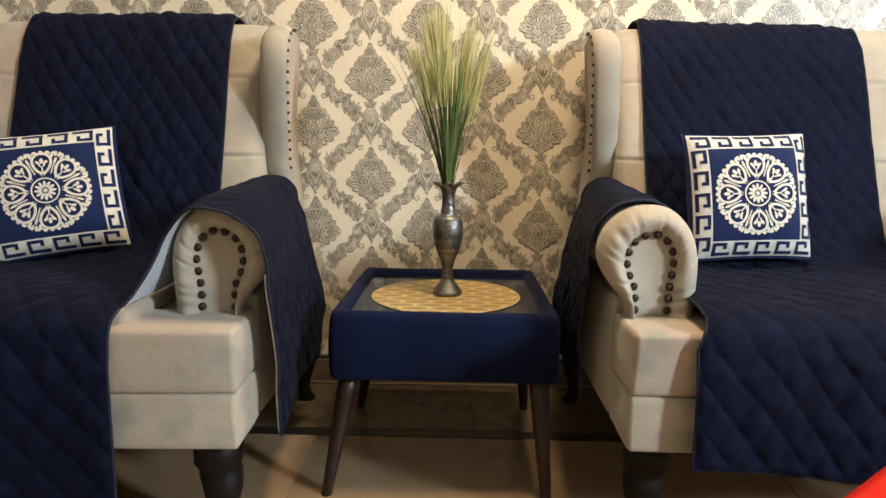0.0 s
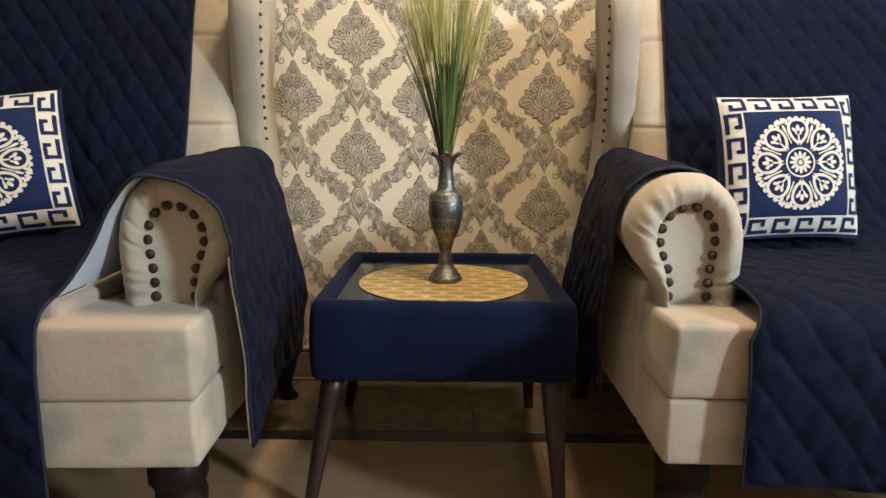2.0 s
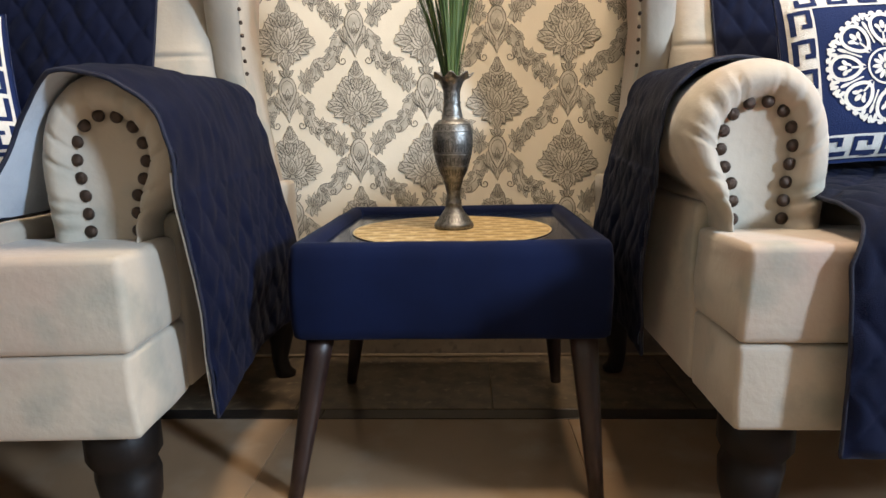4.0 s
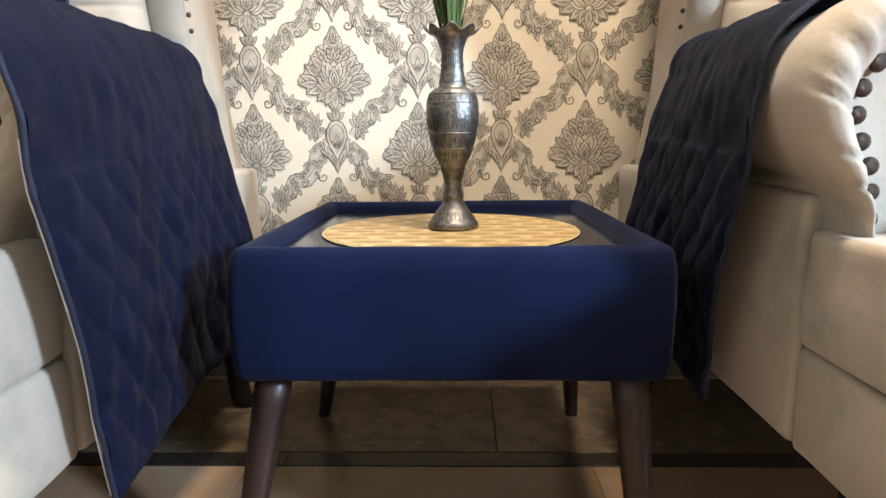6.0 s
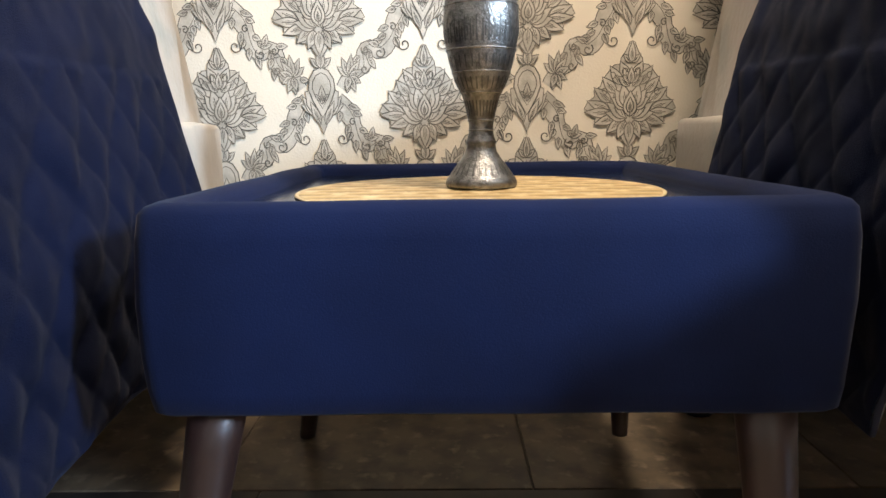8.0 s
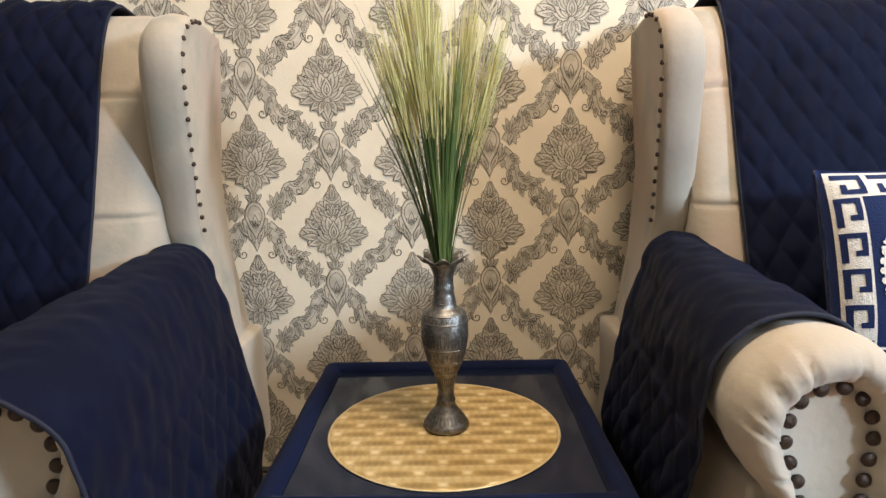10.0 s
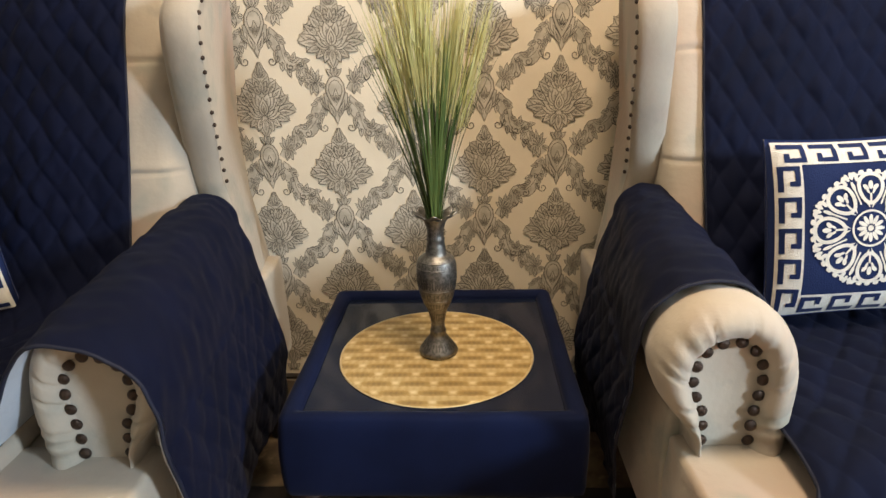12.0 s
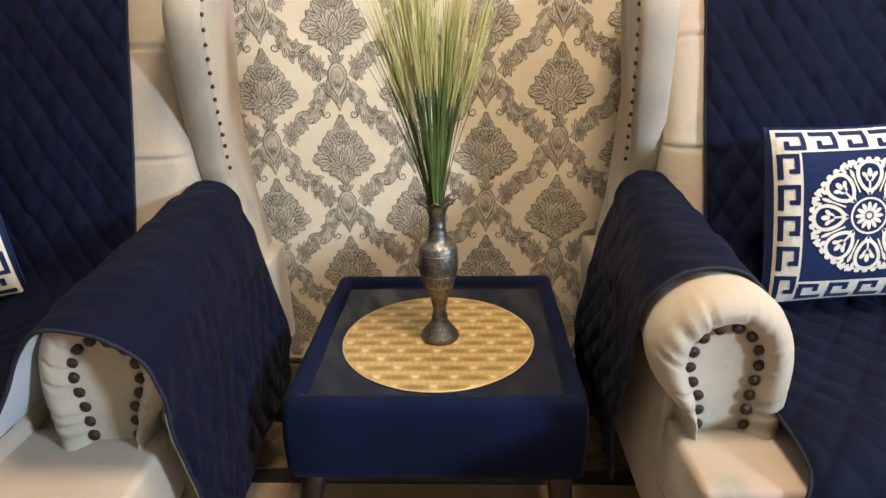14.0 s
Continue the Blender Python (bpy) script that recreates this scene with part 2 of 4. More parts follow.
# skirting along the papered wall
skirting = tagged(part("baseboard", box(-2.5, 3.2, WALL_Y - 0.026, WALL_Y - 0.001, 0.004, 0.088, 0.004), M_SKIRT), "brown polished stone skirting along the papered wall", "skirting", kind="structure")
part("top_line", box(-2.5, 3.2, WALL_Y - 0.022, WALL_Y - 0.0012, 0.089, 0.0955), M_BLACKLINE, skirting, "thin black line above the skirting")
part("grout_line", box(-2.5, 3.2, WALL_Y - 0.0285, WALL_Y - 0.0262, 0.003, 0.009), M_GROUT, skirting, "pale grout line at the foot of the skirting")


# ---- wing armchairs ----
def arm_outline(n):
    """Cross-section of the rolled arm, local x and z, for the arm at negative x."""
    pts = [(-0.360, 0.46), (-0.357, 0.54), (-0.359, 0.60), (-0.378, 0.652), (-0.414, 0.684), (-0.456, 0.690), (-0.500, 0.677), (-0.533, 0.645), (-0.546, 0.605), (-0.541, 0.574), (-0.524, 0.545), (-0.503, 0.522), (-0.489, 0.50), (-0.486, 0.46)]
    return spline(pts, n)[0]


def panel_outline(n):
    pts = [(-0.412, 0.46), (-0.410, 0.53), (-0.404, 0.585), (-0.413, 0.619), (-0.435, 0.638), (-0.460, 0.638), (-0.484, 0.622), (-0.496, 0.590), (-0.490, 0.558), (-0.478, 0.528), (-0.474, 0.46)]
    return spline(pts, n)[0]


def nail(parent, m, r=0.0082):
    ob = new("nail_head", NAIL_MESH)
    ob.parent = parent
    ob.matrix_basis = m @ Matrix.Diagonal((r, r, r, 1))
    return ob


bm = bmesh.new()
bmesh.ops.create_uvsphere(bm, u_segments=10, v_segments=6, radius=1.0)
for v in list(bm.verts):
    v.co.y *= 0.55
    if v.co.y > 0.15:
        v.co.y = 0.15
NAIL_MESH = bpy.data.meshes.new("nail_head")
bm.to_mesh(NAIL_MESH)
bm.free()
NAIL_MESH.materials.append(M_NAIL)
NAIL_MESH.polygons.foreach_set("use_smooth", [True] * len(NAIL_MESH.polygons))


def cloth_noise(p, s, a):
    return a * noise.noise(Vector(p) * s)


def arm(chair, sx):
    n = 92
    o, p = arm_outline(n), panel_outline(n)
    rings = []
    for y, k, out in ((0.66, 0.0, -0.004), (0.55, 0, -0.003), (0.45, 0, -0.002), (0.37, 0, 0), (0.30, 0, 0.001), (0.20, 0, 0.002), (0.165, 0, 0.002), (0.146, 0, 0.004), (0.122, 0.02, 0.005), (0.104, 0.10, 0.005), (0.090, 0.24, 0.003), (0.082, 0.42, 0.0), (0.083, 0.60, 0.0), (0.093, 0.80, 0.0), (0.107, 0.95, 0.0), (0.109, 1.0, 0.0)):
        ring = []
        for j in range(n):
            c = o[j] * (1 - k) + p[j] * k
            d = o[j] - np.array((-0.45, 0.57))
            d = d / np.linalg.norm(d)
            pleat = 0.0
            if 0.05 < k < 0.95:
                pleat = 0.0075 * max(0.0, math.sin(j * 1.45 + 1.9 * math.sin(j * 0.6))) ** 5 * (k * (1 - k) * 4) * (0.4 + k)
            tap = 0.070 * max(0.0, (y - 0.13) / 0.49) * min(1.0, max(0.0, (-0.43 - c[0]) / 0.08)) * (1 if c[1] > 0.52 else 0.0)
            ring.append(((1 if sx < 0 else -1) * (c[0] + tap + d[0] * out), y + pleat + cloth_noise((c[0], y, c[1]), 14, 0.002), c[1] + d[1] * out + cloth_noise((c[1], y, c[0]), 11, 0.002)))
        rings.append(ring)
    v, f = loft(rings, close_ends=False)
    f.append(tuple((len(rings) - 1) * n + j for j in range(n)))
    a = mesh_ob("arm", v, f, M_BEIGE, chair)
    # nail heads round the front panel
    q, _ = spline(panel_outline(60)[4:-4], 16)
    for c in q:
        nail(a, pose((1 if sx < 0 else -1) * (c[0] + 0.0), 0.102, c[1], random.uniform(-8, 8), 0, random.uniform(-8, 8)), 0.0086)
    return a


def wing(chair, sx):
    """Side wing: a thick padded slab with a rolled front edge, seen in y and z."""
    prof = spline([(0.86, 0.46), (0.70, 0.48), (0.668, 0.60), (0.655, 0.71), (0.628, 0.80), (0.597, 0.88), (0.574, 0.96), (0.560, 1.03), (0.564, 1.072), (0.588, 1.100), (0.64, 1.114), (0.72, 1.117), (0.82, 1.114), (0.872, 1.10), (0.885, 0.90), (0.88, 0.60)], 72)[0]
    cy, cz = 0.76, 0.82
    k = -1 if sx > 0 else 1

    def lean(z):
        return -0.022 * (z - 0.75) / 0.30 if z > 0.75 else -0.055 * (0.75 - z) / 0.30

    rings = []
    for x, inset in ((-0.458, 0.020), (-0.464, 0.005), (-0.463, 0.0), (-0.449, -0.008), (-0.428, -0.011), (-0.406, -0.005), (-0.391, 0.010), (-0.385, 0.034)):
        ring = []
        for y, z in prof:
            d = Vector((y - cy, 0.6 * (z - cz)))
            d.normalize()
            taper = 0.040 * max(0.0, (y - 0.6) / 0.28)
            ring.append((x + lean(z) + (taper if x < -0.44 else 0.3 * taper), y - d[0] * inset, z - d[1] * inset))
        rings.append([(k * px, py + cloth_noise((px, py, pz), 9, 0.003), pz) for px, py, pz in ring])
    v, f = loft(rings)
    w = mesh_ob("wing", v, f, M_BEIGE, chair)
    front = [q for q in prof if 0.70 < q[1] < 1.116 and q[0] < 0.70]
    q, _ = spline(front, 19)
    for y, z in q[1:]:
        d = Vector((y - cy, 0.6 * (z - cz))).normalized()
        nail(w, pose(k * (-0.4645 + lean(z) + 0.012 * max(0.0, (y - 0.6) / 0.1) * (z > 1.05)), y - d[0] * 0.004, z - d[1] * 0.004, 0, 0, 45 * (1 if sx > 0 else -1)), 0.0044)
    return w


def cabriole_leg(chair, x, y, sx, sy):
    rings = []
    for z, h, off in ((0.245, 0.046, 0.0), (0.19, 0.046, 0.0), (0.178, 0.038, 0.001), (0.165, 0.040, 0.006), (0.13, 0.036, 0.010), (0.09, 0.027, 0.008), (0.05, 0.020, 0.004), (0.022, 0.021, 0.008), (0.008, 0.026, 0.014), (0.0, 0.024, 0.014)):
        ring = []
        for j in range(12):
            a = 2 * math.pi * j / 12
            ca, sa = math.cos(a), math.sin(a)
            k = h / max(abs(ca), abs(sa)) * (0.9 if j % 3 else 1.0)
            ring.append((x + sx * off + ca * k, y + sy * off + sa * k, z))
        rings.append(ring)
    v, f = loft(rings)
    return mesh_ob("leg", v, f, M_DARKWOOD, chair, "dark carved wooden leg")


def soft_box(name, x0, x1, y0, y1, z0, z1, r, material, parent, label="", puff=0.0035, nx=14, ny=14, nz=6, seed=0.0):
    """A padded block with rounded edges and slightly swollen, uneven faces."""
    bm = bmesh.new()
    bmesh.ops.create_cube(bm, size=1.0, matrix=Matrix.Diagonal((x1 - x0, y1 - y0, z1 - z0, 1)))
    bmesh.ops.bevel(bm, geom=bm.edges[:], offset=r, segments=3, affect="EDGES", profile=0.5)
    bmesh.ops.subdivide_edges(bm, edges=[e for e in bm.edges if e.calc_length() > 0.06], cuts=7, use_grid_fill=True)
    hx, hy, hz = (x1 - x0) / 2, (y1 - y0) / 2, (z1 - z0) / 2
    for v in bm.verts:
        a, b, c = v.co.x / hx, v.co.y / hy, v.co.z / hz
        g = puff * (1 - min(1, a * a) * min(1, b * b)) * (1 - min(1, b * b) * min(1, c * c))
        if abs(b) > 0.9:
            v.co.y += math.copysign(g * (1 - c * c), b)
        if abs(a) > 0.9:
            v.co.x += math.copysign(g * (1 - c * c), a)
        if abs(c) > 0.9:
            v.co.z += math.copysign(g * (1 - a * a), c)
        q = v.co + Vector((seed, 0, 0))
        v.co += Vector((cloth_noise(Vector((q.x * 0.6, q.y, q.z * 2.2)), 6, 0.005), cloth_noise(Vector((q.x * 2.0, q.y, q.z * 0.7)), 7, 0.006), 0))
        v.co += Vector((cloth_noise(q, 12, 0.003), cloth_noise(q + Vector((5, 0, 0)), 12, 0.003), cloth_noise(q + Vector((0, 5, 0)), 10, 0.002)))
        v.co += Vector(((x0 + x1) / 2, (y0 + y1) / 2, (z0 + z1) / 2))
    return part(name, bm, material, parent, label, smooth=True)


def armchair(m, label):
    chair = empty("wing_armchair", m, label, "armchair", "wing armchairs beside the table")
    soft_box("lower_block", -0.506, 0.506, -0.014, 0.142, 0.243, 0.3535, 0.008, M_BEIGE, chair, "beige velvet lower front rail")
    soft_box("upper_block", -0.508, 0.508, -0.017, 0.142, 0.3540, 0.474, 0.010, M_BEIGE, chair, "beige velvet upper front block", seed=3.0)
    soft_box("base", -0.460, 0.460, 0.120, 0.86, 0.250, 0.466, 0.008, M_BEIGE, chair)
    soft_box("seat", -0.30, 0.30, 0.020, 0.66, 0.462, 0.503, 0.015, M_BEIGE, chair, puff=0.004)
    prof = spline([(0.50, 0.47), (0.52, 0.56), (0.575, 0.72), (0.632, 0.90), (0.68, 1.05), (0.712, 1.112), (0.745, 1.140), (0.79, 1.148), (0.845, 1.130), (0.875, 1.06), (0.88, 0.8), (0.88, 0.47)], 320)[0]
    rings = []
    xs = np.linspace(-0.40, 0.40, 33)
    for x in xs:
        e = max(0.0, abs(x) - 0.36) / 0.04
        sh = 0.024 * e * e
        ring = []
        for y, z in prof:
            d = Vector((y - 0.76, 0.5 * (z - 0.8))).normalized()
            tuft = 0.0
            for zz in (0.776, 0.988):
                tuft += (0.0045 * math.exp(-((z - zz) / 0.004) ** 2) - 0.0015 * math.exp(-((z - zz - 0.012) / 0.010) ** 2)) if y < 0.74 else 0
            ring.append((x, y - d[0] * (sh + tuft) + cloth_noise((x, y, z), 8, 0.003), z - d[1] * (sh + tuft)))
        rings.append(ring)
    v, f = loft(rings)
    mesh_ob("backrest", v, f, M_BEIGE, chair)
    for sx in (-1, 1):
        arm(chair, sx)
        wing(chair, sx)
        soft_box("side_panel", -0.506 if sx < 0 else 0.466, -0.466 if sx < 0 else 0.506, 0.147, 0.86, 0.243, 0.505, 0.010, M_BEIGE, chair, puff=0.003, seed=6.0 * sx)
        cabriole_leg(chair, sx * 0.445, 0.06, sx, -1)
        cabriole_leg(chair, sx * 0.445, 0.80, sx, 1)
    return chair


CHAIR_R = pose(0.856, 1.103, 0, 0, 0, 0)
CHAIR_L = pose(-0.880, 1.056, 0, 0, 0, 2.2)
chair_r = armchair(CHAIR_R, "beige velvet wing armchair with bronze nail heads")
chair_l = copy_thing(chair_r, CHAIR_L)


# ---- quilted covers ----
def quilt(u, v, w=0.068, h=0.086, depth=0.008):
    a, b = (u / w + v / h) % 1.0, (u / w - v / h) % 1.0
    g = (math.sin(math.pi * a) * math.sin(math.pi * b))
    return depth * max(0.0, g) ** 0.36


def sheet(name, fn, nu, nv, lu, lv, parent, label="", lining=False, thick=0.006, depth=0.008, flip=1, w=0.068, h=0.086):
    """A quilted sheet over the surface fn(a, b), a and b from 0 to 1, lu by lv metres, with a thin edge; the lining is a sheet of its own."""
    P = np.array([[fn(i / (nu - 1), j / (nv - 1)) for j in range(nv)] for i in range(nu)], float)
    du, dv = np.gradient(P, axis=0), np.gradient(P, axis=1)
    N = np.cross(du, dv)
    N /= np.linalg.norm(N, axis=2, keepdims=True) + 1e-9
    N *= flip
    top, low = [], []
    for i in range(nu):
        for j in range(nv):
            u, v = lu * i / (nu - 1), lv * j / (nv - 1)
            edge = min(1.0, min(u, lu - u, v, lv - v) / 0.012)
            q = quilt(u + 0.006 * noise.noise(Vector((u * 9, v * 9, 1))), v + 0.006 * noise.noise(Vector((u * 9, v * 9, 4))), w, h, depth) * edge * ((0.25 if j < 0.6 * nv else 0.9) if name == "arm_panel" else 1.0)
            p = Vector(P[i, j]) + Vector(N[i, j]) * (q + 0.0040 * noise.noise(Vector((u * 34, v * 26, 2))) + 0.0045 * noise.noise(Vector((u * 12, v * 7, 7))))
            top.append(p)
            low.append(Vector(P[i, j]) - Vector(N[i, j]) * thick)
    faces = [(i * nv + j, (i + 1) * nv + j, (i + 1) * nv + j + 1, i * nv + j + 1) for i in range(nu - 1) for j in range(nv - 1)]
    k = nu * nv
    rim = [i * nv for i in range(nu)] + [(nu - 1) * nv + j for j in range(1, nv)] + [i * nv + nv - 1 for i in range(nu - 2, -1, -1)] + [j for j in range(nv - 2, 0, -1)]
    ob = mesh_ob(name, top, faces, M_COVER, parent, label)
    # bound edge: a small round cord along the rim
    cord = [(top[r] + low[r]) / 2 for r in rim]
    rings = []
    m = len(cord)
    for i in range(m):
        t = (cord[(i + 1) % m] - cord[i - 1]).normalized()
        s = t.orthogonal().normalized()
        b = t.cross(s)
        n0 = (top[rim[i]] - low[rim[i]]).normalized()
        s = (n0 - t * n0.dot(t)).normalized()
        b = t.cross(s)
        rings.append([cord[i] + (s * math.cos(x) + b * math.sin(x)) * 0.0030 for x in np.linspace(0, 2 * math.pi, 6, endpoint=False)])
    rings.append(rings[0])
    vv, ff = loft(rings, close_ends=False)
    mesh_ob("binding", vv, ff, M_PIPING, ob)
    mesh_ob("lining", low, [f[::-1] for f in faces], M_LINING if lining else M_PIPING, ob, "pale blue-grey lining" if lining else "")
    return ob


def body_sheet(cover, back_l, back_r, seat_l, seat_r, drop, sag=0.0):
    """Back, seat and front drop in one run; local x limits at the back and at the seat."""
    prof, ln = spline([(0.893, 1.00), (0.886, 1.10), (0.852, 1.152), (0.79, 1.170), (0.735, 1.157), (0.70, 1.118), (0.665, 1.045), (0.618, 0.90), (0.562, 0.74), (0.515, 0.62), (0.475, 0.555), (0.40, 0.525), (0.28, 0.520), (0.12, 0.518), (0.03, 0.512), (-0.020, 0.490), (-0.037, 0.44), (-0.041, 0.36), (-0.039, 0.28), (-0.035, drop)], 220)
    cut = 0.60

    def fn(a, b):
        i = b * 219
        k = min(218, int(i))
        y, z = prof[k] * (1 - (i - k)) + prof[k + 1] * (i - k)
        t = min(1, max(0, (b - cut + 0.06) / 0.12))
        t = t * t * (3 - 2 * t)
        x0, x1 = back_l * (1 - t) + seat_l * t, back_r * (1 - t) + seat_r * t
        x0 -= 0.022 * min(1.0, max(0.0, (0.50 - z) / 0.05)) if y < 0.05 else 0.0
        x = x0 + (x1 - x0) * a
        wav = 0.004 * math.sin(x * 17 + b * 5)
        hang = max(0, (0.44 - z) / 0.25) if y < 0 else 0
        return (x, y + wav - 0.022 * hang * (0.6 + 0.4 * math.sin(x * 11 + 1)), z + 0.003 * math.sin(x * 13) - sag * (x + 0.3) * min(1.0, max(0.0, (z - 0.95) / 0.2)) - (0.010 * math.sin(x * 7 + 2) * hang))

    return sheet("seat_and_back_panel", fn, 170, 430, seat_r - seat_l, ln, cover, flip=-1)


def arm_sheet(cover, sx, y_front, y_back, lift, drop, slant=0.0, name="arm_panel"):
    """A flap over the rolled arm; sx the side, lift how far the hem rises clear of the inner side."""
    path = [(0.335 - 0.01 * lift, 0.515), (0.348 - 0.012 * lift, 0.56), (0.355, 0.61), (0.378, 0.662), (0.413, 0.697), (0.458, 0.705), (0.507, 0.693), (0.545, 0.657), (0.560, 0.605), (0.562, 0.54), (0.562, 0.46), (0.560, 0.38), (0.550, 0.30), (0.544, drop)]
    if lift:
        path[:5] = [(0.298, 0.512), (0.318, 0.545), (0.338, 0.588), (0.358, 0.634), (0.386, 0.674), (0.420, 0.702)]
    prof, ln = spline(path, 160)

    def fn(a, b):
        i = b * 159
        k = min(158, int(i))
        x, z = prof[k] * (1 - (i - k)) + prof[k + 1] * (i - k)
        yf = y_front
        if lift:
            c = max(0.0, 1 - b / 0.28)
            yf = y_front + 0.040 * math.sin(math.pi * c) - 0.022 * c
        yf += slant * max(0.0, (b - 0.62) / 0.38)
        y = yf + (y_back - yf) * a
        out = max(0.0, (0.56 - z) / 0.3) if b > 0.5 else 0.0
        x += 0.014 * out * math.sin(y * 8 + 1.2) - 0.064 * a * max(0.0, 1 - abs(b - 0.48) / 0.34)
        z -= 0.020 * (1 - a) ** 8 * (max(0.0, 1 - abs(b - 0.40) / 0.25) if lift else 0)
        z += 0.0 + 0.035 * a * max(0, 1 - abs(b - 0.42) / 0.4) * 0.8
        return (sx * x, y, z)

    if lift:
        strip = [[(p[0] - sx * 0.0045, p[1] + 0.0010, p[2]), (p[0] - sx * 0.0100, p[1] + 0.0030, p[2])] for p in (fn(0, b) for b in np.linspace(0.56, 0.995, 50))]
        vv, ff = loft(strip, close_ends=False, closed=False)
        mesh_ob("turned_hem", vv, ff, M_LINING, cover, "pale hem edge turned outward")
    return sheet(name, fn, 110, 190, abs(y_back - y_front), ln, cover, lining=True, flip=-sx, depth=0.006)


cover_r = empty("quilted_chair_cover", CHAIR_R, "navy quilted protector spread over the armchair", "chair cover", "quilted covers on the armchairs")
body_sheet(cover_r, -0.330, 0.268, -0.376, 0.385, 0.222, 0.035)
arm_sheet(cover_r, -1, 0.160, 0.62, 0.0, 0.235, 0.12)
arm_sheet(cover_r, 1, 0.100, 0.62, 0.0, 0.235)
cover_l = empty("quilted_chair_cover", CHAIR_L, "navy quilted protector with its hem lifted off the arm", "chair cover", "quilted covers on the armchairs")
body_sheet(cover_l, -0.262, 0.300, -0.385, 0.290, 0.06)
arm_sheet(cover_l, 1, 0.036, 0.62, 1.0, 0.215, 0.075)
arm_sheet(cover_l, -1, 0.100, 0.62, 0.0, 0.235)


# ---- embroidered cushions ----
def pillow_z(x, y, w, h, t):
    a, b = min(1, abs(2 * x / w)), min(1, abs(2 * y / h))
    return t * ((1 - a ** 3.2) * (1 - b ** 3.2)) ** 0.62


def pillow_xy(x, y, w, h):
    """Draws the sides in between the corners."""
    a, b = 2 * x / w, 2 * y / h
    return x * (1 - 0.045 * (1 - b * b) * abs(a) ** 3), y * (1 - 0.045 * (1 - a * a) * abs(b) ** 3)


def stroke(pts, width, closed=False):
    """Quads along a line in the plane."""
    P = [Vector(p) for p in pts]
    n = len(P)
    L, R = [], []
    for i in range(n):
        a = P[i - 1] if (closed or i) else P[i]
        b = P[(i + 1) % n] if (closed or i < n - 1) else P[i]
        t = (b - a)
        t = t.normalized() if t.length > 1e-9 else Vector((1, 0))
        s = Vector((-t.y, t.x)) * width / 2
        if 0 < i < n - 1 and not closed:
            u, w2 = (P[i] - P[i - 1]).normalized(), (P[i + 1] - P[i]).normalized()
            c = max(0.5, math.sqrt(max(0.0, (1 + u.dot(w2)) / 2)))
            s = s / c
        L.append(P[i] + s)
        R.append(P[i] - s)
    out = []
    for i in range(n if closed else n - 1):
        k = (i + 1) % n
        out.append([L[i], L[k], R[k], R[i]])
    return out


def disc(cx, cy, rx, ry, ang=0.0, n=14):
    c, s = math.cos(ang), math.sin(ang)
    return [Vector((cx + c * rx * math.cos(t) - s * ry * math.sin(t), cy + s * rx * math.cos(t) + c * ry * math.sin(t))) for t in np.linspace(0, 2 * math.pi, n, endpoint=False)]


def seg_line(a, b, k):
    a, b = Vector(a), Vector(b)
    return [a + (b - a) * i / k for i in range(k + 1)]


def polyline(pts, step=0.008):
    out = []
    for a, b in zip(pts[:-1], pts[1:]):
        k = max(1, int((Vector(b) - Vector(a)).length / step))
        out += seg_line(a, b, k)[:-1]
    return out + [Vector(pts[-1])]


def mandala(R):
    P = []
    for k in range(12):
        a = k * math.pi / 6
        P.append(disc(0.155 * R * math.cos(a), 0.155 * R * math.sin(a), 0.085 * R, 0.034 * R, a))
    P.append(disc(0, 0, 0.05 * R, 0.05 * R))
    P += stroke(disc(0, 0, 0.30 * R, 0.30 * R, n=48), 0.035 * R, True)
    for k in range(8):
        a = k * math.pi / 4
        ca, sa = math.cos(a), math.sin(a)

        def rot(x, y):
            return Vector((ca * x - sa * y, sa * x + ca * y))

        # small bud, loop, flower in the loop
        for d in (-0.07, 0.07):
            P.append([rot(0.34 * R + 0.0 * R, d * 0.2 * R)] + [rot((0.34 + 0.12 * t) * R, (d * (0.3 + t)) * R) for t in (0.5, 1.0)] + [rot(0.42 * R, d * 0.4 * R)])
        P += stroke([rot((0.68 + 0.25 * math.cos(t)) * R, 0.235 * math.sin(t) * (0.85 + 0.2 * math.cos(t)) * R) for t in np.linspace(0, 2 * math.pi, 30, endpoint=False)], 0.062 * R, True)
        P += stroke([rot(0.45 * R, 0), rot(0.60 * R, 0)], 0.035 * R)
        P.append([p for p in disc(*rot(0.74 * R, 0), 0.075 * R, 0.042 * R, a)])
        for d in (-1, 1):
            P.append(disc(*rot(0.70 * R, d * 0.085 * R), 0.062 * R, 0.036 * R, a + d * 0.8))
            P.append(disc(*rot(0.63 * R, d * 0.05 * R), 0.045 * R, 0.022 * R, a + d * 0.5))
        b = a + math.pi / 8
        cb, sb = math.cos(b), math.sin(b)

        def rot2(x, y):
            return Vector((cb * x - sb * y, sb * x + cb * y))

        for d, rr in ((-0.115, 0.90), (0.115, 0.90), (-0.04, 0.955), (0.04, 0.955)):
            P.append(disc(*rot2(rr * R, d * R), 0.072 * R, 0.034 * R, b + d * 3))
        P.append(disc(*rot2(0.78 * R, 0), 0.09 * R, 0.03 * R, b))
        P += stroke([rot2(0.44 * R, 0), rot2(0.70 * R, 0)], 0.03 * R)
        for d in np.linspace(-0.3, 0.3, 5):
            c = a + d
            P.append(disc(0.975 * R * math.cos(c), 0.975 * R * math.sin(c), 0.035 * R, 0.05 * R, c))
    P += stroke(disc(0, 0, 0.945 * R, 0.945 * R, n=72), 0.03 * R, True)
    return P


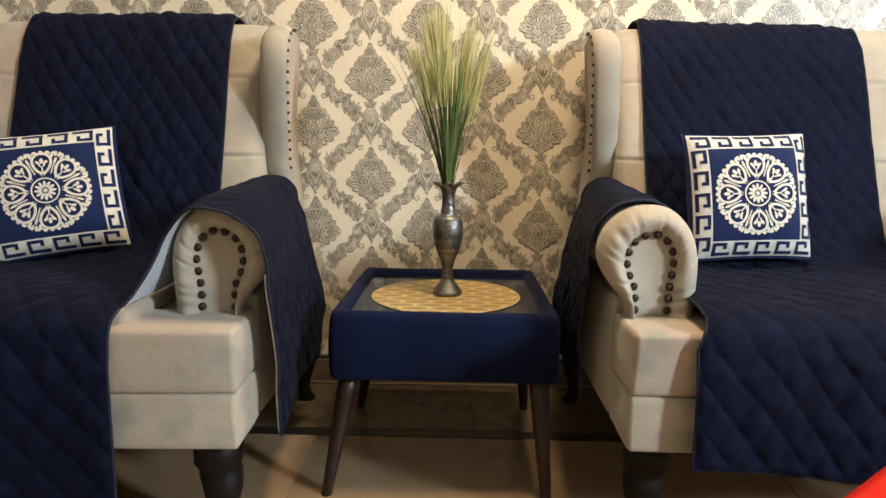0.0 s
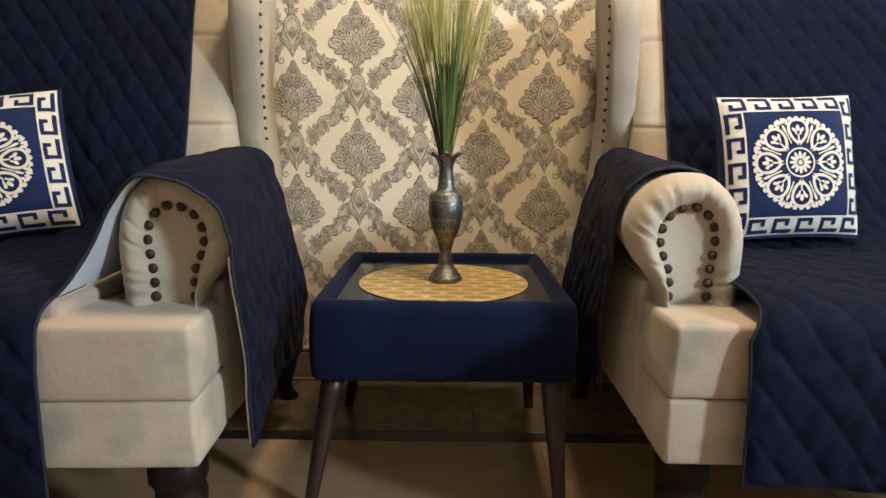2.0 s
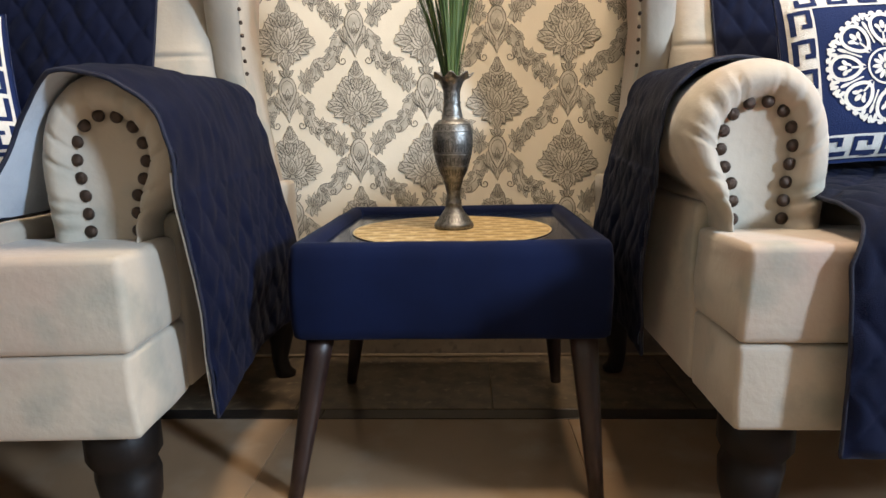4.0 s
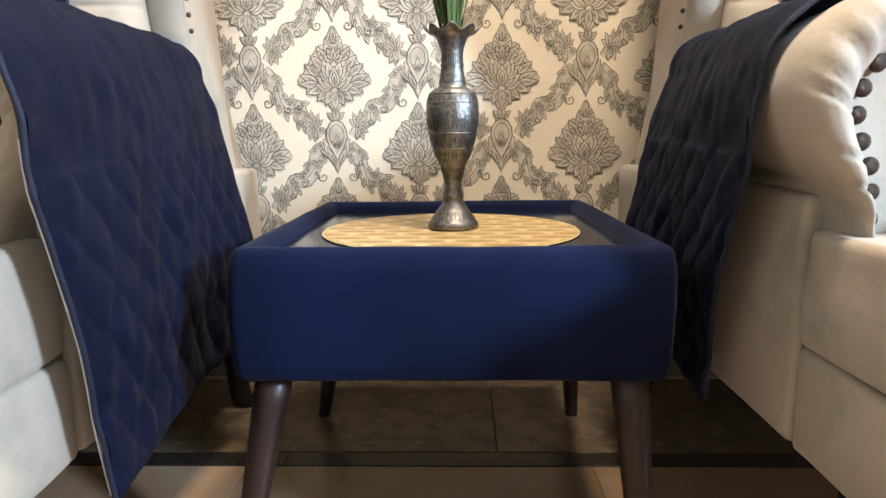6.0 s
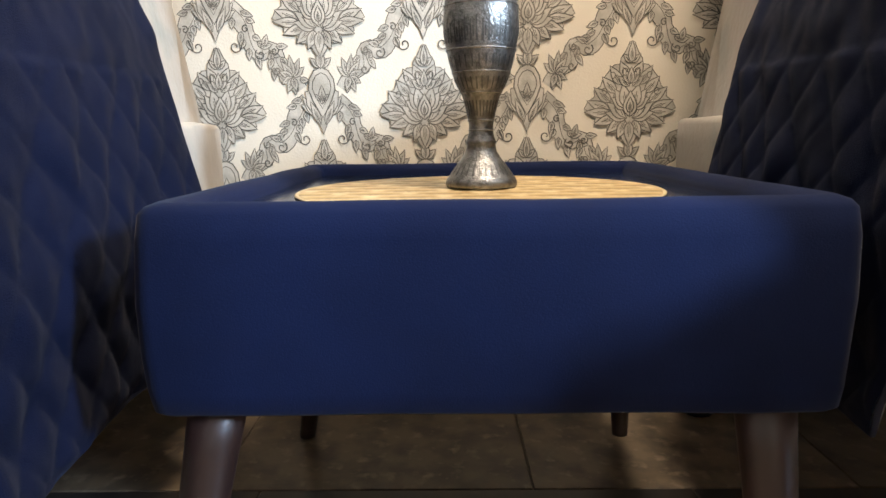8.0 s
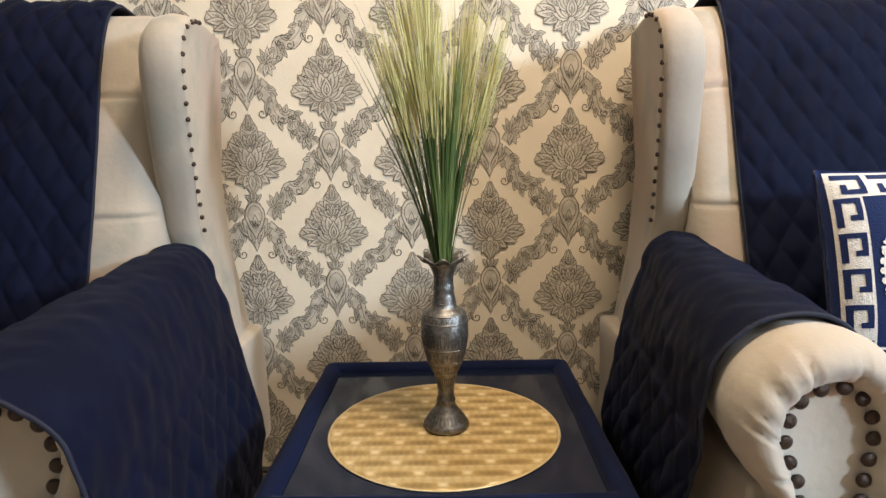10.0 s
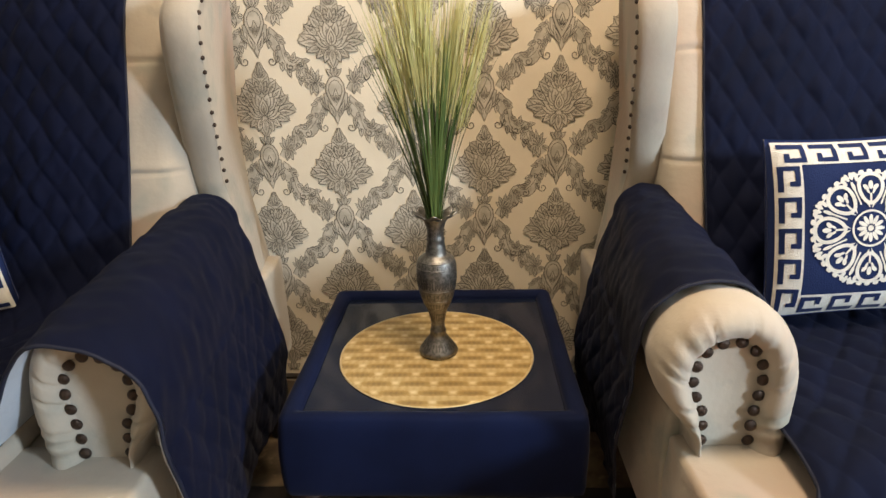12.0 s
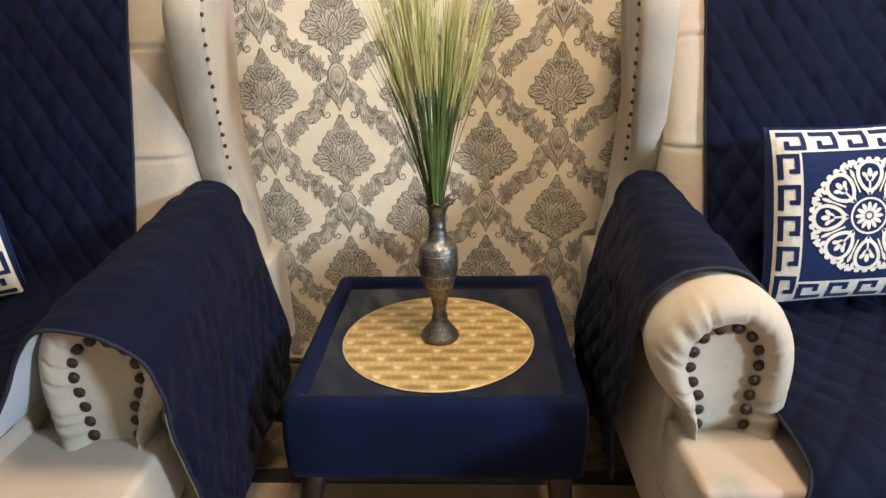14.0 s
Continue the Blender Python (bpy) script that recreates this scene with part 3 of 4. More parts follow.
def cushion(m, label, w=0.305, h=0.315, t=0.050):
    ob = empty("cushion", m, label, "cushion", "embroidered cushions on the armchairs")
    n = 36
    front, back = [], []
    for i in range(n + 1):
        for j in range(n + 1):
            x, y = w * (i / n - 0.5), h * (j / n - 0.5)
            px, py = pillow_xy(x, y, w, h)
            z = pillow_z(x, y, w, h, t) + 0.0015 * noise.noise(Vector((x * 30, y * 30, 3)))
            front.append((px, -z - 0.003, py))
            back.append((px, z * 0.9 + 0.003, py))
    k = (n + 1) ** 2
    faces = [(i * (n + 1) + j, (i + 1) * (n + 1) + j, (i + 1) * (n + 1) + j + 1, i * (n + 1) + j + 1) for i in range(n) for j in range(n)]
    rim = [i * (n + 1) for i in range(n + 1)] + [n * (n + 1) + j for j in range(1, n + 1)] + [i * (n + 1) + n for i in range(n - 1, -1, -1)] + [j for j in range(n - 1, 0, -1)]
    side = [(rim[i], rim[(i + 1) % len(rim)], k + rim[(i + 1) % len(rim)], k + rim[i]) for i in range(len(rim))]
    mesh_ob("filling", front + back, faces + [tuple(k + q for q in f[::-1]) for f in faces] + side, M_CUSHION, ob)

    def lay(name, polys, lift, material, lab):
        verts, fs = [], []
        for P in polys:
            c = len(verts)
            for p in P:
                x, y = max(-w / 2, min(w / 2, p[0])), max(-h / 2, min(h / 2, p[1]))
                px, py = pillow_xy(x, y, w, h)
                verts.append((px, -pillow_z(x, y, w, h, t) - 0.003 - lift, py))
            fs.append(tuple(range(c, len(verts))))
        return mesh_ob(name, verts, fs, material, ob, lab)

    e, bw = 0.006, 0.040
    band = []
    for y0, y1 in ((-h / 2 + e, -h / 2 + e + bw), (h / 2 - e - bw, h / 2 - e)):
        for i in range(40):
            for j in range(5):
                xa, xb = (-w / 2 + e) + (w - 2 * e) * i / 40, (-w / 2 + e) + (w - 2 * e) * (i + 1) / 40
                ya, yb = y0 + (y1 - y0) * j / 5, y0 + (y1 - y0) * (j + 1) / 5
                band.append([(xa, ya), (xb, ya), (xb, yb), (xa, yb)])
    for x0, x1 in ((-w / 2 + e, -w / 2 + e + bw), (w / 2 - e - bw, w / 2 - e)):
        for i in range(30):
            for j in range(5):
                ya, yb = (-h / 2 + e + bw) + (h - 2 * e - 2 * bw) * i / 30, (-h / 2 + e + bw) + (h - 2 * e - 2 * bw) * (i + 1) / 30
                xa, xb = x0 + (x1 - x0) * j / 5, x0 + (x1 - x0) * (j + 1) / 5
                band.append([(xa, ya), (xb, ya), (xb, yb), (xa, yb)])
    lay("key_border", band, 0.0012, M_WHITE, "ivory border band")
    hooks = []
    key = [(0.02, 0.80), (0.78, 0.80), (0.78, 0.20), (0.28, 0.20), (0.28, 0.50)]
    nx, ny = 5, 5
    for s in range(nx):
        u = (w - 2 * e - bw) / nx
        x0 = -w / 2 + e + 0.006
        hooks += stroke(polyline([(x0 + (s + p[0]) * u, h / 2 - e - bw + p[1] * bw) for p in key]), 0.0078)
        hooks += stroke(polyline([(-(x0 + (s + p[0]) * u), -(h / 2 - e - bw + p[1] * bw)) for p in key]), 0.0078)
    for s in range(ny):
        u = (h - 2 * e - bw) / ny
        y0 = h / 2 - e - 0.006
        hooks += stroke(polyline([(w / 2 - e - bw + p[1] * bw, y0 - (s + p[0]) * u) for p in key]), 0.0078)
        hooks += stroke(polyline([(-(w / 2 - e - bw + p[1] * bw), -(y0 - (s + p[0]) * u)) for p in key]), 0.0078)
    lay("greek_key", hooks, 0.0022, M_CUSHION, "navy key pattern")
    lay("medallion", mandala(0.098), 0.0018, M_WHITE, "ivory round floral medallion")
    return ob


cushion(pose(0.728, 1.530, 0.693, -13, -1.5, 4), "navy cushion with ivory Greek key border resting on the seat")
cushion(pose(-0.972, 1.500, 0.680, -14, -7, 20), "navy cushion with ivory key border leaning against the quilted back", 0.325, 0.315)


# ---- side table ----
table = empty("side_table", pose(0, 1.32, 0), "low square table in navy velvet with splayed walnut legs", "side table")
TW, TD, TZ0, TZ1 = 0.257, 0.538, 0.283, 0.440
# outer velvet box with a raised rim round a recessed top
rim = 0.034


def rounded(x0, x1, y0, y1, z, r, k=4):
    out = []
    for cx, cy, a0 in ((x1 - r, y1 - r, 0), (x0 + r, y1 - r, 90), (x0 + r, y0 + r, 180), (x1 - r, y0 + r, 270)):
        for i in range(k + 1):
            a = radians(a0 + 90 * i / k)
            out.append((cx + r * math.cos(a), cy + r * math.sin(a), z))
    return out


def resample(ring, per=9):
    out = []
    for i, p in enumerate(ring):
        q = ring[(i + 1) % len(ring)]
        d = (Vector(q) - Vector(p)).length
        k = per if d > 0.1 else 1
        out += [tuple(Vector(p).lerp(Vector(q), j / k)) for j in range(k)]
    return out


rings = [resample(rounded(-TW + i, TW - i, i, TD - i, z, max(0.006, 0.016 - i * 0.4))) for i, z in ((0.05, TZ0), (0.006, TZ0), (0.001, TZ0 + 0.004), (-0.001, TZ0 + 0.02), (-0.002, 0.33), (-0.003, 0.37), (-0.001, 0.415), (0.002, TZ1 - 0.006), (0.006, TZ1 - 0.001), (0.014, TZ1 + 0.002), (rim - 0.012, TZ1 + 0.001), (rim - 0.004, TZ1 - 0.003), (rim, TZ1 - 0.010), (rim, 0.418))]
rings = [[(x + cloth_noise((x, y, z), 10, 0.0025), y + cloth_noise((y, z, x), 10, 0.0025), z + cloth_noise((z, x, y), 9, 0.0015)) for x, y, z in r] for r in rings]
v, f = loft(rings)
mesh_ob("body", v, f, M_VELVET_T, table)
part("glass_top", box(-TW + rim - 0.002, TW - rim + 0.002, rim - 0.002, TD - rim + 0.002, 0.4195, 0.426, 0.0015, 1), M_GLASS, table, "dark smoked glass top")
for sx in (-1, 1):
    for sy, y0, y1 in ((-1, 0.050, 0.012), (1, TD - 0.06, TD - 0.02)):
        rings = []
        for t in np.linspace(0, 1, 7):
            z = 0.290 * (1 - t)
            r = 0.0245 * (1 - t) + 0.0125 * t
            cx, cy = (sx * 0.218) + (-0.271 + 0.218 if sx < 0 else 0.240 - 0.218) * t, y0 + (y1 - y0) * t
            rings.append([(cx + r * math.cos(a), cy + r * math.sin(a), z) for a in np.linspace(0, 2 * math.pi, 18, endpoint=False)])
        v, f = loft(rings)
        mesh_ob("leg", v, f, M_LEG, table, "tapered dark walnut leg")

# ---- placemat ----
MAT_C = (-0.002, 1.562)
R = 0.189


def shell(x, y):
    """Height 0 to 1 of offset rows of ribbed fans, each with a sunken, shaded eye and corners raised as painted
    highlights.
    """
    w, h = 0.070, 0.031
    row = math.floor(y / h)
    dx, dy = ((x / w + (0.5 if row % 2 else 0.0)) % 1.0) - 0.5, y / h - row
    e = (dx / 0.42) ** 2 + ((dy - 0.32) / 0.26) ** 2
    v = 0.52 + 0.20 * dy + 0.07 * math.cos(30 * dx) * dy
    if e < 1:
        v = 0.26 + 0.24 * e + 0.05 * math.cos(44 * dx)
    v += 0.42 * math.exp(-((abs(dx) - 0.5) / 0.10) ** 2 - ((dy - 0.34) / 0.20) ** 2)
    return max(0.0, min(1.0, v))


verts, fv, vals = [], [], []
nr, na = 70, 220
for i in range(nr + 1):
    r = R * i / nr
    for j in range(na):
        a = 2 * math.pi * j / na
        x, y = r * math.cos(a), r * math.sin(a)
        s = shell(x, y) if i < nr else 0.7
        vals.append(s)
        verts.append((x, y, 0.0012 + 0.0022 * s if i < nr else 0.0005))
for i in range(nr):
    for j in range(na):
        k = (j + 1) % na
        fv.append((i * na + j, (i + 1) * na + j, (i + 1) * na + k, i * na + k))
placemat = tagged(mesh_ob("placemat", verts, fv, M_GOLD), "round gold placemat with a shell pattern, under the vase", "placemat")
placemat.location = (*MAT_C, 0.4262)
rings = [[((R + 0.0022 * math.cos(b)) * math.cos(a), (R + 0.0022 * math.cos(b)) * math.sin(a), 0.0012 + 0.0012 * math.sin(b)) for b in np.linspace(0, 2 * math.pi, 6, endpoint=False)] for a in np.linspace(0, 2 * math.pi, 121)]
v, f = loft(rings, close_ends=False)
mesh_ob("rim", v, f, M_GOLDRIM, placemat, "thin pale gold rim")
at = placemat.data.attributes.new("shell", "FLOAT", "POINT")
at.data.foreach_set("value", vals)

# ---- vase ----
VASE = Vector((0.002, 1.566, 0.4298))
vase = empty("vase", Matrix.Translation(VASE), "antique engraved brass vase with a ruffled rim", "vase")
prof = [(0.0, 0.0), (0.037, 0.0), (0.0385, 0.004), (0.037, 0.009), (0.0345, 0.012), (0.029, 0.020), (0.0215, 0.030), (0.0165, 0.038), (0.0152, 0.045), (0.0165, 0.047), (0.0150, 0.050), (0.0130, 0.058), (0.0130, 0.066), (0.0155, 0.080), (0.0195, 0.094), (0.0275, 0.110), (0.0325, 0.126), (0.0362, 0.142), (0.0385, 0.158), (0.0388, 0.168), (0.0382, 0.180), (0.0368, 0.190), (0.0335, 0.198), (0.0280, 0.2025), (0.0215, 0.205), (0.0198, 0.208), (0.0192, 0.214), (0.0176, 0.224), (0.0160, 0.233), (0.0172, 0.236), (0.0156, 0.239), (0.0154, 0.250), (0.0170, 0.260), (0.0200, 0.268), (0.0228, 0.2745), (0.0285, 0.280), (0.0355, 0.2835), (0.0385, 0.285), (0.0375, 0.2865), (0.0345, 0.2855), (0.0265, 0.2815), (0.0195, 0.274), (0.0148, 0.262), (0.0140, 0.24)]
rings = []
for r, z in prof:
    ring = []
    for a in np.linspace(0, 2 * math.pi, 60, endpoint=False):
        fl = max(0.0, (z - 0.272) / 0.014) * (1 if r > 0.02 else 0)
        rr = r * (1 + 0.10 * fl * math.cos(8 * a))
        ring.append((rr * math.cos(a), rr * math.sin(a), z + 0.0045 * fl * math.cos(8 * a)))
    rings.append(ring)
v, f = loft(rings)
mesh_ob("body", v, f, M_PEWTER, vase)


def vase_r(z):
    return float(np.interp(z, [p[1] for p in prof[:36]], [p[0] for p in prof[:36]]))


def band_ring(z, h, lift, material, name, label=""):
    rings = [[((vase_r(q) + l) * math.cos(a), (vase_r(q) + l) * math.sin(a), q) for a in np.linspace(0, 2 * math.pi, 48, endpoint=False)] for q, l in ((z - h, -0.0005), (z - h * 0.6, lift), (z + h * 0.6, lift), (z + h, -0.0005))]
    vv, ff = loft(rings, close_ends=False)
    return mesh_ob(name, vv, ff, material, vase, label)


for z, h in ((0.140, 0.0012), (0.183, 0.0012), (0.196, 0.0014), (0.118, 0.001), (0.098, 0.001), (0.070, 0.0012), (0.060, 0.0012), (0.213, 0.0012)):
    band_ring(z, h, 0.0007, M_PEWTER, "raised_band")
# engraved band of upright leaves round the belly and rows of fine strokes elsewhere
eng_v, eng_f = [], []


def engrave(a, z0, z1, w0, w1, lift=0.0005):
    k = len(eng_v)
    nz = 5
    for i in range(nz):
        z = z0 + (z1 - z0) * i / (nz - 1)
        w = w0 + (w1 - w0) * i / (nz - 1)
        r = vase_r(z) + lift
        for s in (-1, 1):
            eng_v.append((r * math.cos(a + s * w / r), r * math.sin(a + s * w / r), z))
    for i in range(nz - 1):
        eng_f.append((k + 2 * i, k + 2 * i + 1, k + 2 * i + 3, k + 2 * i + 2))


for j in range(40):
    a = 2 * math.pi * j / 40
    engrave(a, 0.146, 0.166 + 0.004 * (j % 2), 0.0012, 0.0004)
    if j % 5 < 4:
        engrave(a + 0.07, 0.150, 0.160, 0.0007, 0.0010)
for j in range(30):
    a = 2 * math.pi * j / 30
    engrave(a, 0.186, 0.193, 0.0010, 0.0004)
    engrave(a, 0.122, 0.134, 0.0004, 0.0010)
    engrave(a + 0.1, 0.101, 0.113, 0.0006, 0.0010)
    engrave(a, 0.074, 0.090, 0.0004, 0.0009)
    engrave(a, 0.014, 0.026, 0.0010, 0.0005)
    engrave(a, 0.236, 0.252, 0.0006, 0.0006)
tagged(mesh_ob("engraving", eng_v, eng_f, M_ENGRAVE, vase, "dark engraved leaf bands"), kind="stuff")

# ---- grass in the vase ----
rng = random.Random(7)
grass = empty("artificial_grass", Matrix.Translation(VASE + Vector((0, 0, 0.25))), "spray of artificial green onion grass in the vase", "plant")


def blade(lean, az, length, width, curl, verts, faces, start=0.011):
    d = Vector((math.cos(az), math.sin(az), 0))
    side = Vector((-d.y, d.x, 0))
    tw = rng.uniform(-0.8, 0.8)
    side = (side * math.cos(tw) + d * math.sin(tw)).normalized()
    k = len(verts)
    n = 9
    for i in range(n):
        t = i / (n - 1)
        a = lean * (0.45 + 0.75 * t) + curl * t * t
        if i == 0:
            p = d * start * rng.uniform(0.1, 0.9) + Vector((0, 0, 0.0))
        else:
            p = p + (d * math.sin(a) + Vector((0, 0, math.cos(a)))) * length / (n - 1)
        w = width * (0.75 + 0.6 * t * (1 - t) * 2) * (1 - t ** 3) + 0.00015
        verts.append(p + side * w)
        verts.append(p + d * w * 0.35)
        verts.append(p - side * w)
    for i in range(n - 1):
        for j in (0, 1):
            faces.append((k + 3 * i + j, k + 3 * i + j + 1, k + 3 * i + j + 4, k + 3 * i + j + 3))


groups = [("green_blades", M_BLADE, 78, (0.03, 0.42), (0.26, 0.42), 0.0019), ("dark_blades", M_BLADE_D, 52, (0.03, 0.38), (0.20, 0.38), 0.0016)]
for name, material, count, lean, ln, wd in groups:
    vv, ff = [], []
    for i in range(count):
        az = rng.uniform(0, 2 * math.pi)
        blade(rng.uniform(*lean) * (1.0 - 0.22 * math.cos(az)), az, rng.uniform(*ln), wd * rng.uniform(0.6, 1.15), rng.uniform(-0.03, 0.12), vv, ff)
    tagged(mesh_ob(name, vv, ff, material, grass), kind="stuff")
# a few long wiry blades that stand out
vv, ff = [], []
for lean, az, ln in ((0.40, 3.05, 0.40), (0.30, 3.3, 0.46), (0.26, 2.9, 0.50), (0.16, 0.1, 0.50), (0.24, 0.2, 0.46), (0.33, -0.2, 0.42), (0.14, 3.3, 0.48), (0.44, 3.2, 0.36), (0.40, 0.0, 0.36), (0.10, 0.4, 0.48), (0.47, 3.1, 0.40), (0.36, 2.95, 0.45), (0.30, 3.2, 0.42), (0.21, 3.4, 0.47), (0.34, 0.3, 0.38), (0.28, -0.1, 0.44)):
    blade(lean, az, ln, 0.0010, 0.03, vv, ff)
mesh_ob("long_blades", vv, ff, M_BLADE_D, grass)
# soft pale plumes: many hair-fine fibres
vv, ff = [], []
for px, py, lo, hi, spread, cnt in ((-0.035, 0.0, 0.26, 0.45, 0.030, 620), (0.050, 0.01, 0.24, 0.42, 0.022, 320), (-0.085, 0.0, 0.22, 0.38, 0.018, 180), (0.095, 0.0, 0.22, 0.38, 0.014, 120)):
    for i in range(cnt):
        k = len(vv)
        z0 = rng.uniform(lo - 0.04, hi - 0.06)
        z1 = z0 + rng.uniform(0.05, 0.11)
        f0 = z0 / hi
        bx, by = px * f0 + rng.gauss(0, spread * 0.5), py * f0 + rng.gauss(0, spread * 0.5)
        tx, ty = px * z1 / hi + (bx - px * f0) * 1.5, py * z1 / hi + (by - py * f0) * 1.5
        w = 0.0008
        a = rng.uniform(0, math.pi)
        dx, dy = w * math.cos(a), w * math.sin(a)
        vv += [(bx - dx, by - dy, z0), (bx + dx, by + dy, z0), (tx + dx * 0.3, ty + dy * 0.3, z1), (tx - dx * 0.3, ty - dy * 0.3, z1)]
        ff.append((k, k + 1, k + 2, k + 3))
tagged(mesh_ob("pale_plumes", vv, ff, M_PLUME, grass, "soft pale yellow plumes"), kind="stuff")

# ---- red plastic stool at the edge of view ----
stool = empty("plastic_stool", pose(0.748, 0.777, 0, 0, 0, 38), "low red plastic stool on the tiled floor", "stool")
rings = [resample(rounded(-x, x, -x, x, z, r, 5), 3) for x, z, r in ((0.15, 0.269, 0.05), (0.158, 0.274, 0.055), (0.160, 0.286, 0.055), (0.156, 0.296, 0.055), (0.14, 0.300, 0.05))]
v, f = loft(rings)
mesh_ob("seat", v, f, M_RED, stool)
for sx in (-1, 1):
    for sy in (-1, 1):
        rings = [[(sx * (0.115 + 0.03 * t) + r * a, sy * (0.115 + 0.03 * t) + r * b, 0.271 * (1 - t)) for a, b in ((1, 1), (-1, 1), (-1, -1), (1, -1))] for t, r in ((0, 0.024), (0.5, 0.020), (1, 0.016))]
        v, f = loft(rings)
        mesh_ob("leg", v, f, M_RED, stool, smooth=False)


# ---- wallpaper print ----
PX, PZ = 0.3695, 0.328
TIP = Vector((-0.262, 0.808))


def petal(cx, cy, ang, ln, wd, n=7):
    c, s = math.cos(ang), math.sin(ang)
    out = []
    for side in (1, -1):
        for i in (range(n) if side > 0 else range(n - 2, 0, -1)):
            t = i / (n - 1)
            y = side * wd * math.sin(math.pi * t ** 0.8) * (1 - 0.25 * t)
            out.append(Vector((cx + c * ln * t - s * y, cy + s * ln * t + c * y)))
    return out


def curl(cx, cy, a0, r0, turns, hand, n=16):
    out = []
    for i in range(n):
        t = i / (n - 1)
        a = a0 + hand * 2 * math.pi * turns * t
        r = r0 * (1 - 0.8 * t)
        out.append(Vector((cx + r * math.cos(a), cy + r * math.sin(a))))
    return out


def motif():
    """One repeat of the damask as a pile of flat shapes, lowest first: (is_line, polygon, layer)."""
    S = []
    layer = [0]
    up = math.pi / 2

    def add(line, polys):
        for p in polys:
            S.append((line, p, layer[0]))
        layer[0] += 1

    def put(p, lw=0.0017, vein=True):
        """A filled leaf with its outline, a midrib and two short hatch strokes."""
        add(False, [p])
        marks = stroke(p, lw, True)
        if vein:
            a, b, l, r = p[0], p[len(p) // 2], p[len(p) // 4], p[-(len(p) // 4)]
            marks += stroke([a.lerp(b, 0.05), a.lerp(b, 0.66)], lw * 0.8)
            for e in (l, r):
                marks += stroke([a.lerp(e, 0.35), a.lerp(e, 0.45).lerp(b, 0.38)], lw * 0.6)
        add(True, marks)

    def both(x, z, a, ln, wd, **kw):
        for s in (-1, 1):
            put(petal(s * x, z, up - s * a, ln, wd), **kw)

    rr = random.Random(3)
    # scrolling acanthus bands from each pendant down to the two neighbouring ones
    for s in (-1, 1):
        pts = [Vector((s * x, z)) for x, z in ((0.026, -0.258), (0.040, -0.276), (0.052, -0.296), (0.062, -0.322), (0.078, -0.340), (0.097, -0.333), (0.106, -0.346), (0.108, -0.364), (0.122, -0.378), (0.138, -0.388), (0.150, -0.404))]
        q = [Vector(p) for p in spline(pts, 30)[0]]
        L0, R0, M0 = [], [], []
        for k, p in enumerate(q):
            t = k / 29
            d = (q[min(29, k + 1)] - q[max(0, k - 1)]).normalized()
            nn = Vector((-d.y, d.x))
            w = (0.0125 + 0.0042 * abs(math.sin(t * 11.5))) * (1 - 0.45 * t ** 3)
            L0.append(p + nn * w)
            R0.append(p - nn * w)
            M0.append(p + nn * w * 0.35 * math.sin(t * 9))
        for k in range(29):
            S.append((False, [L0[k], L0[k + 1], R0[k + 1], R0[k]], layer[0]))
        layer[0] += 1
        add(True, stroke(L0, 0.0017) + stroke(R0, 0.0017) + stroke(M0[1:-3], 0.0012))
        for k in range(1, 29, 2):
            d = q[min(29, k + 1)] - q[k - 1]
            ang = math.atan2(d.y, d.x)
            for e in (-1, 1):
                if rr.random() < 0.8:
                    c = (L0 if e > 0 else R0)[k].lerp(q[k], 0.45)
                    put(petal(c.x, c.y, ang + e * rr.uniform(0.45, 0.85), rr.uniform(0.017, 0.026), 0.0062), 0.0015)
        # acanthus leaf that reaches up beside the neighbouring arch
        for ang, ln in ((2.45, 0.028), (1.95, 0.036), (1.45, 0.040), (0.95, 0.034), (0.4, 0.028), (-0.5, 0.024), (-1.2, 0.030), (-1.8, 0.026)):
            put(petal(s * 0.134, -0.384, ang if s < 0 else math.pi - ang, ln, 0.0070), 0.0015)
        # hooks and tight scrolls, drawn in line alone
        for cx, cz, r, a0, h in ((0.034, -0.330, 0.0115, 0.2, -1), (0.078, -0.344, 0.0100, 2.2, 1), (0.104, -0.338, 0.0075, 0.5, -1), (0.106, -0.372, 0.0085, 3.0, 1), (0.054, -0.300, 0.0070, 1.0, 1)):
            p = curl(s * cx, cz, a0 if s > 0 else math.pi - a0, r, 1.15, h * s, 20)
            add(True, stroke(p, 0.0021))
        add(True, stroke([Vector((s * 0.050, -0.318)), Vector((s * 0.047, -0.326)), Vector((s * 0.0453, -0.3277))], 0.0020))
    # pendant: side leaves, pointed drop, horseshoe arch and inner bud
    both(0.008, -0.286, 1.05, 0.036, 0.0085)
    both(0.007, -0.292, 0.65, 0.048, 0.0095)
    put([Vector((0, -0.322)), Vector((0.010, -0.296)), Vector((0.028, -0.270)), Vector((0.030, -0.246)), Vector((0, -0.236)), Vector((-0.030, -0.246)), Vector((-0.028, -0.270)), Vector((-0.010, -0.296))], 0.0019, vein=False)
    both(0.004, -0.304, 0.40, 0.046, 0.0070)
    arch = [Vector(p) for p in ((0.0, -0.203), (0.013, -0.209), (0.022, -0.224), (0.024, -0.242), (0.017, -0.262), (0.0, -0.292), (-0.017, -0.262), (-0.024, -0.242), (-0.022, -0.224), (-0.013, -0.209))]
    put(arch, 0.0024, vein=False)
    put([p * 0.70 + Vector((0, -0.071)) for p in arch], 0.0016, vein=False)
    put(petal(0, -0.268, up, 0.034, 0.0075))
    both(0.002, -0.262, 0.7, 0.016, 0.004)
    # stem and calyx under the bouquet
    both(0.0, -0.204, 0.85, 0.026, 0.0070)
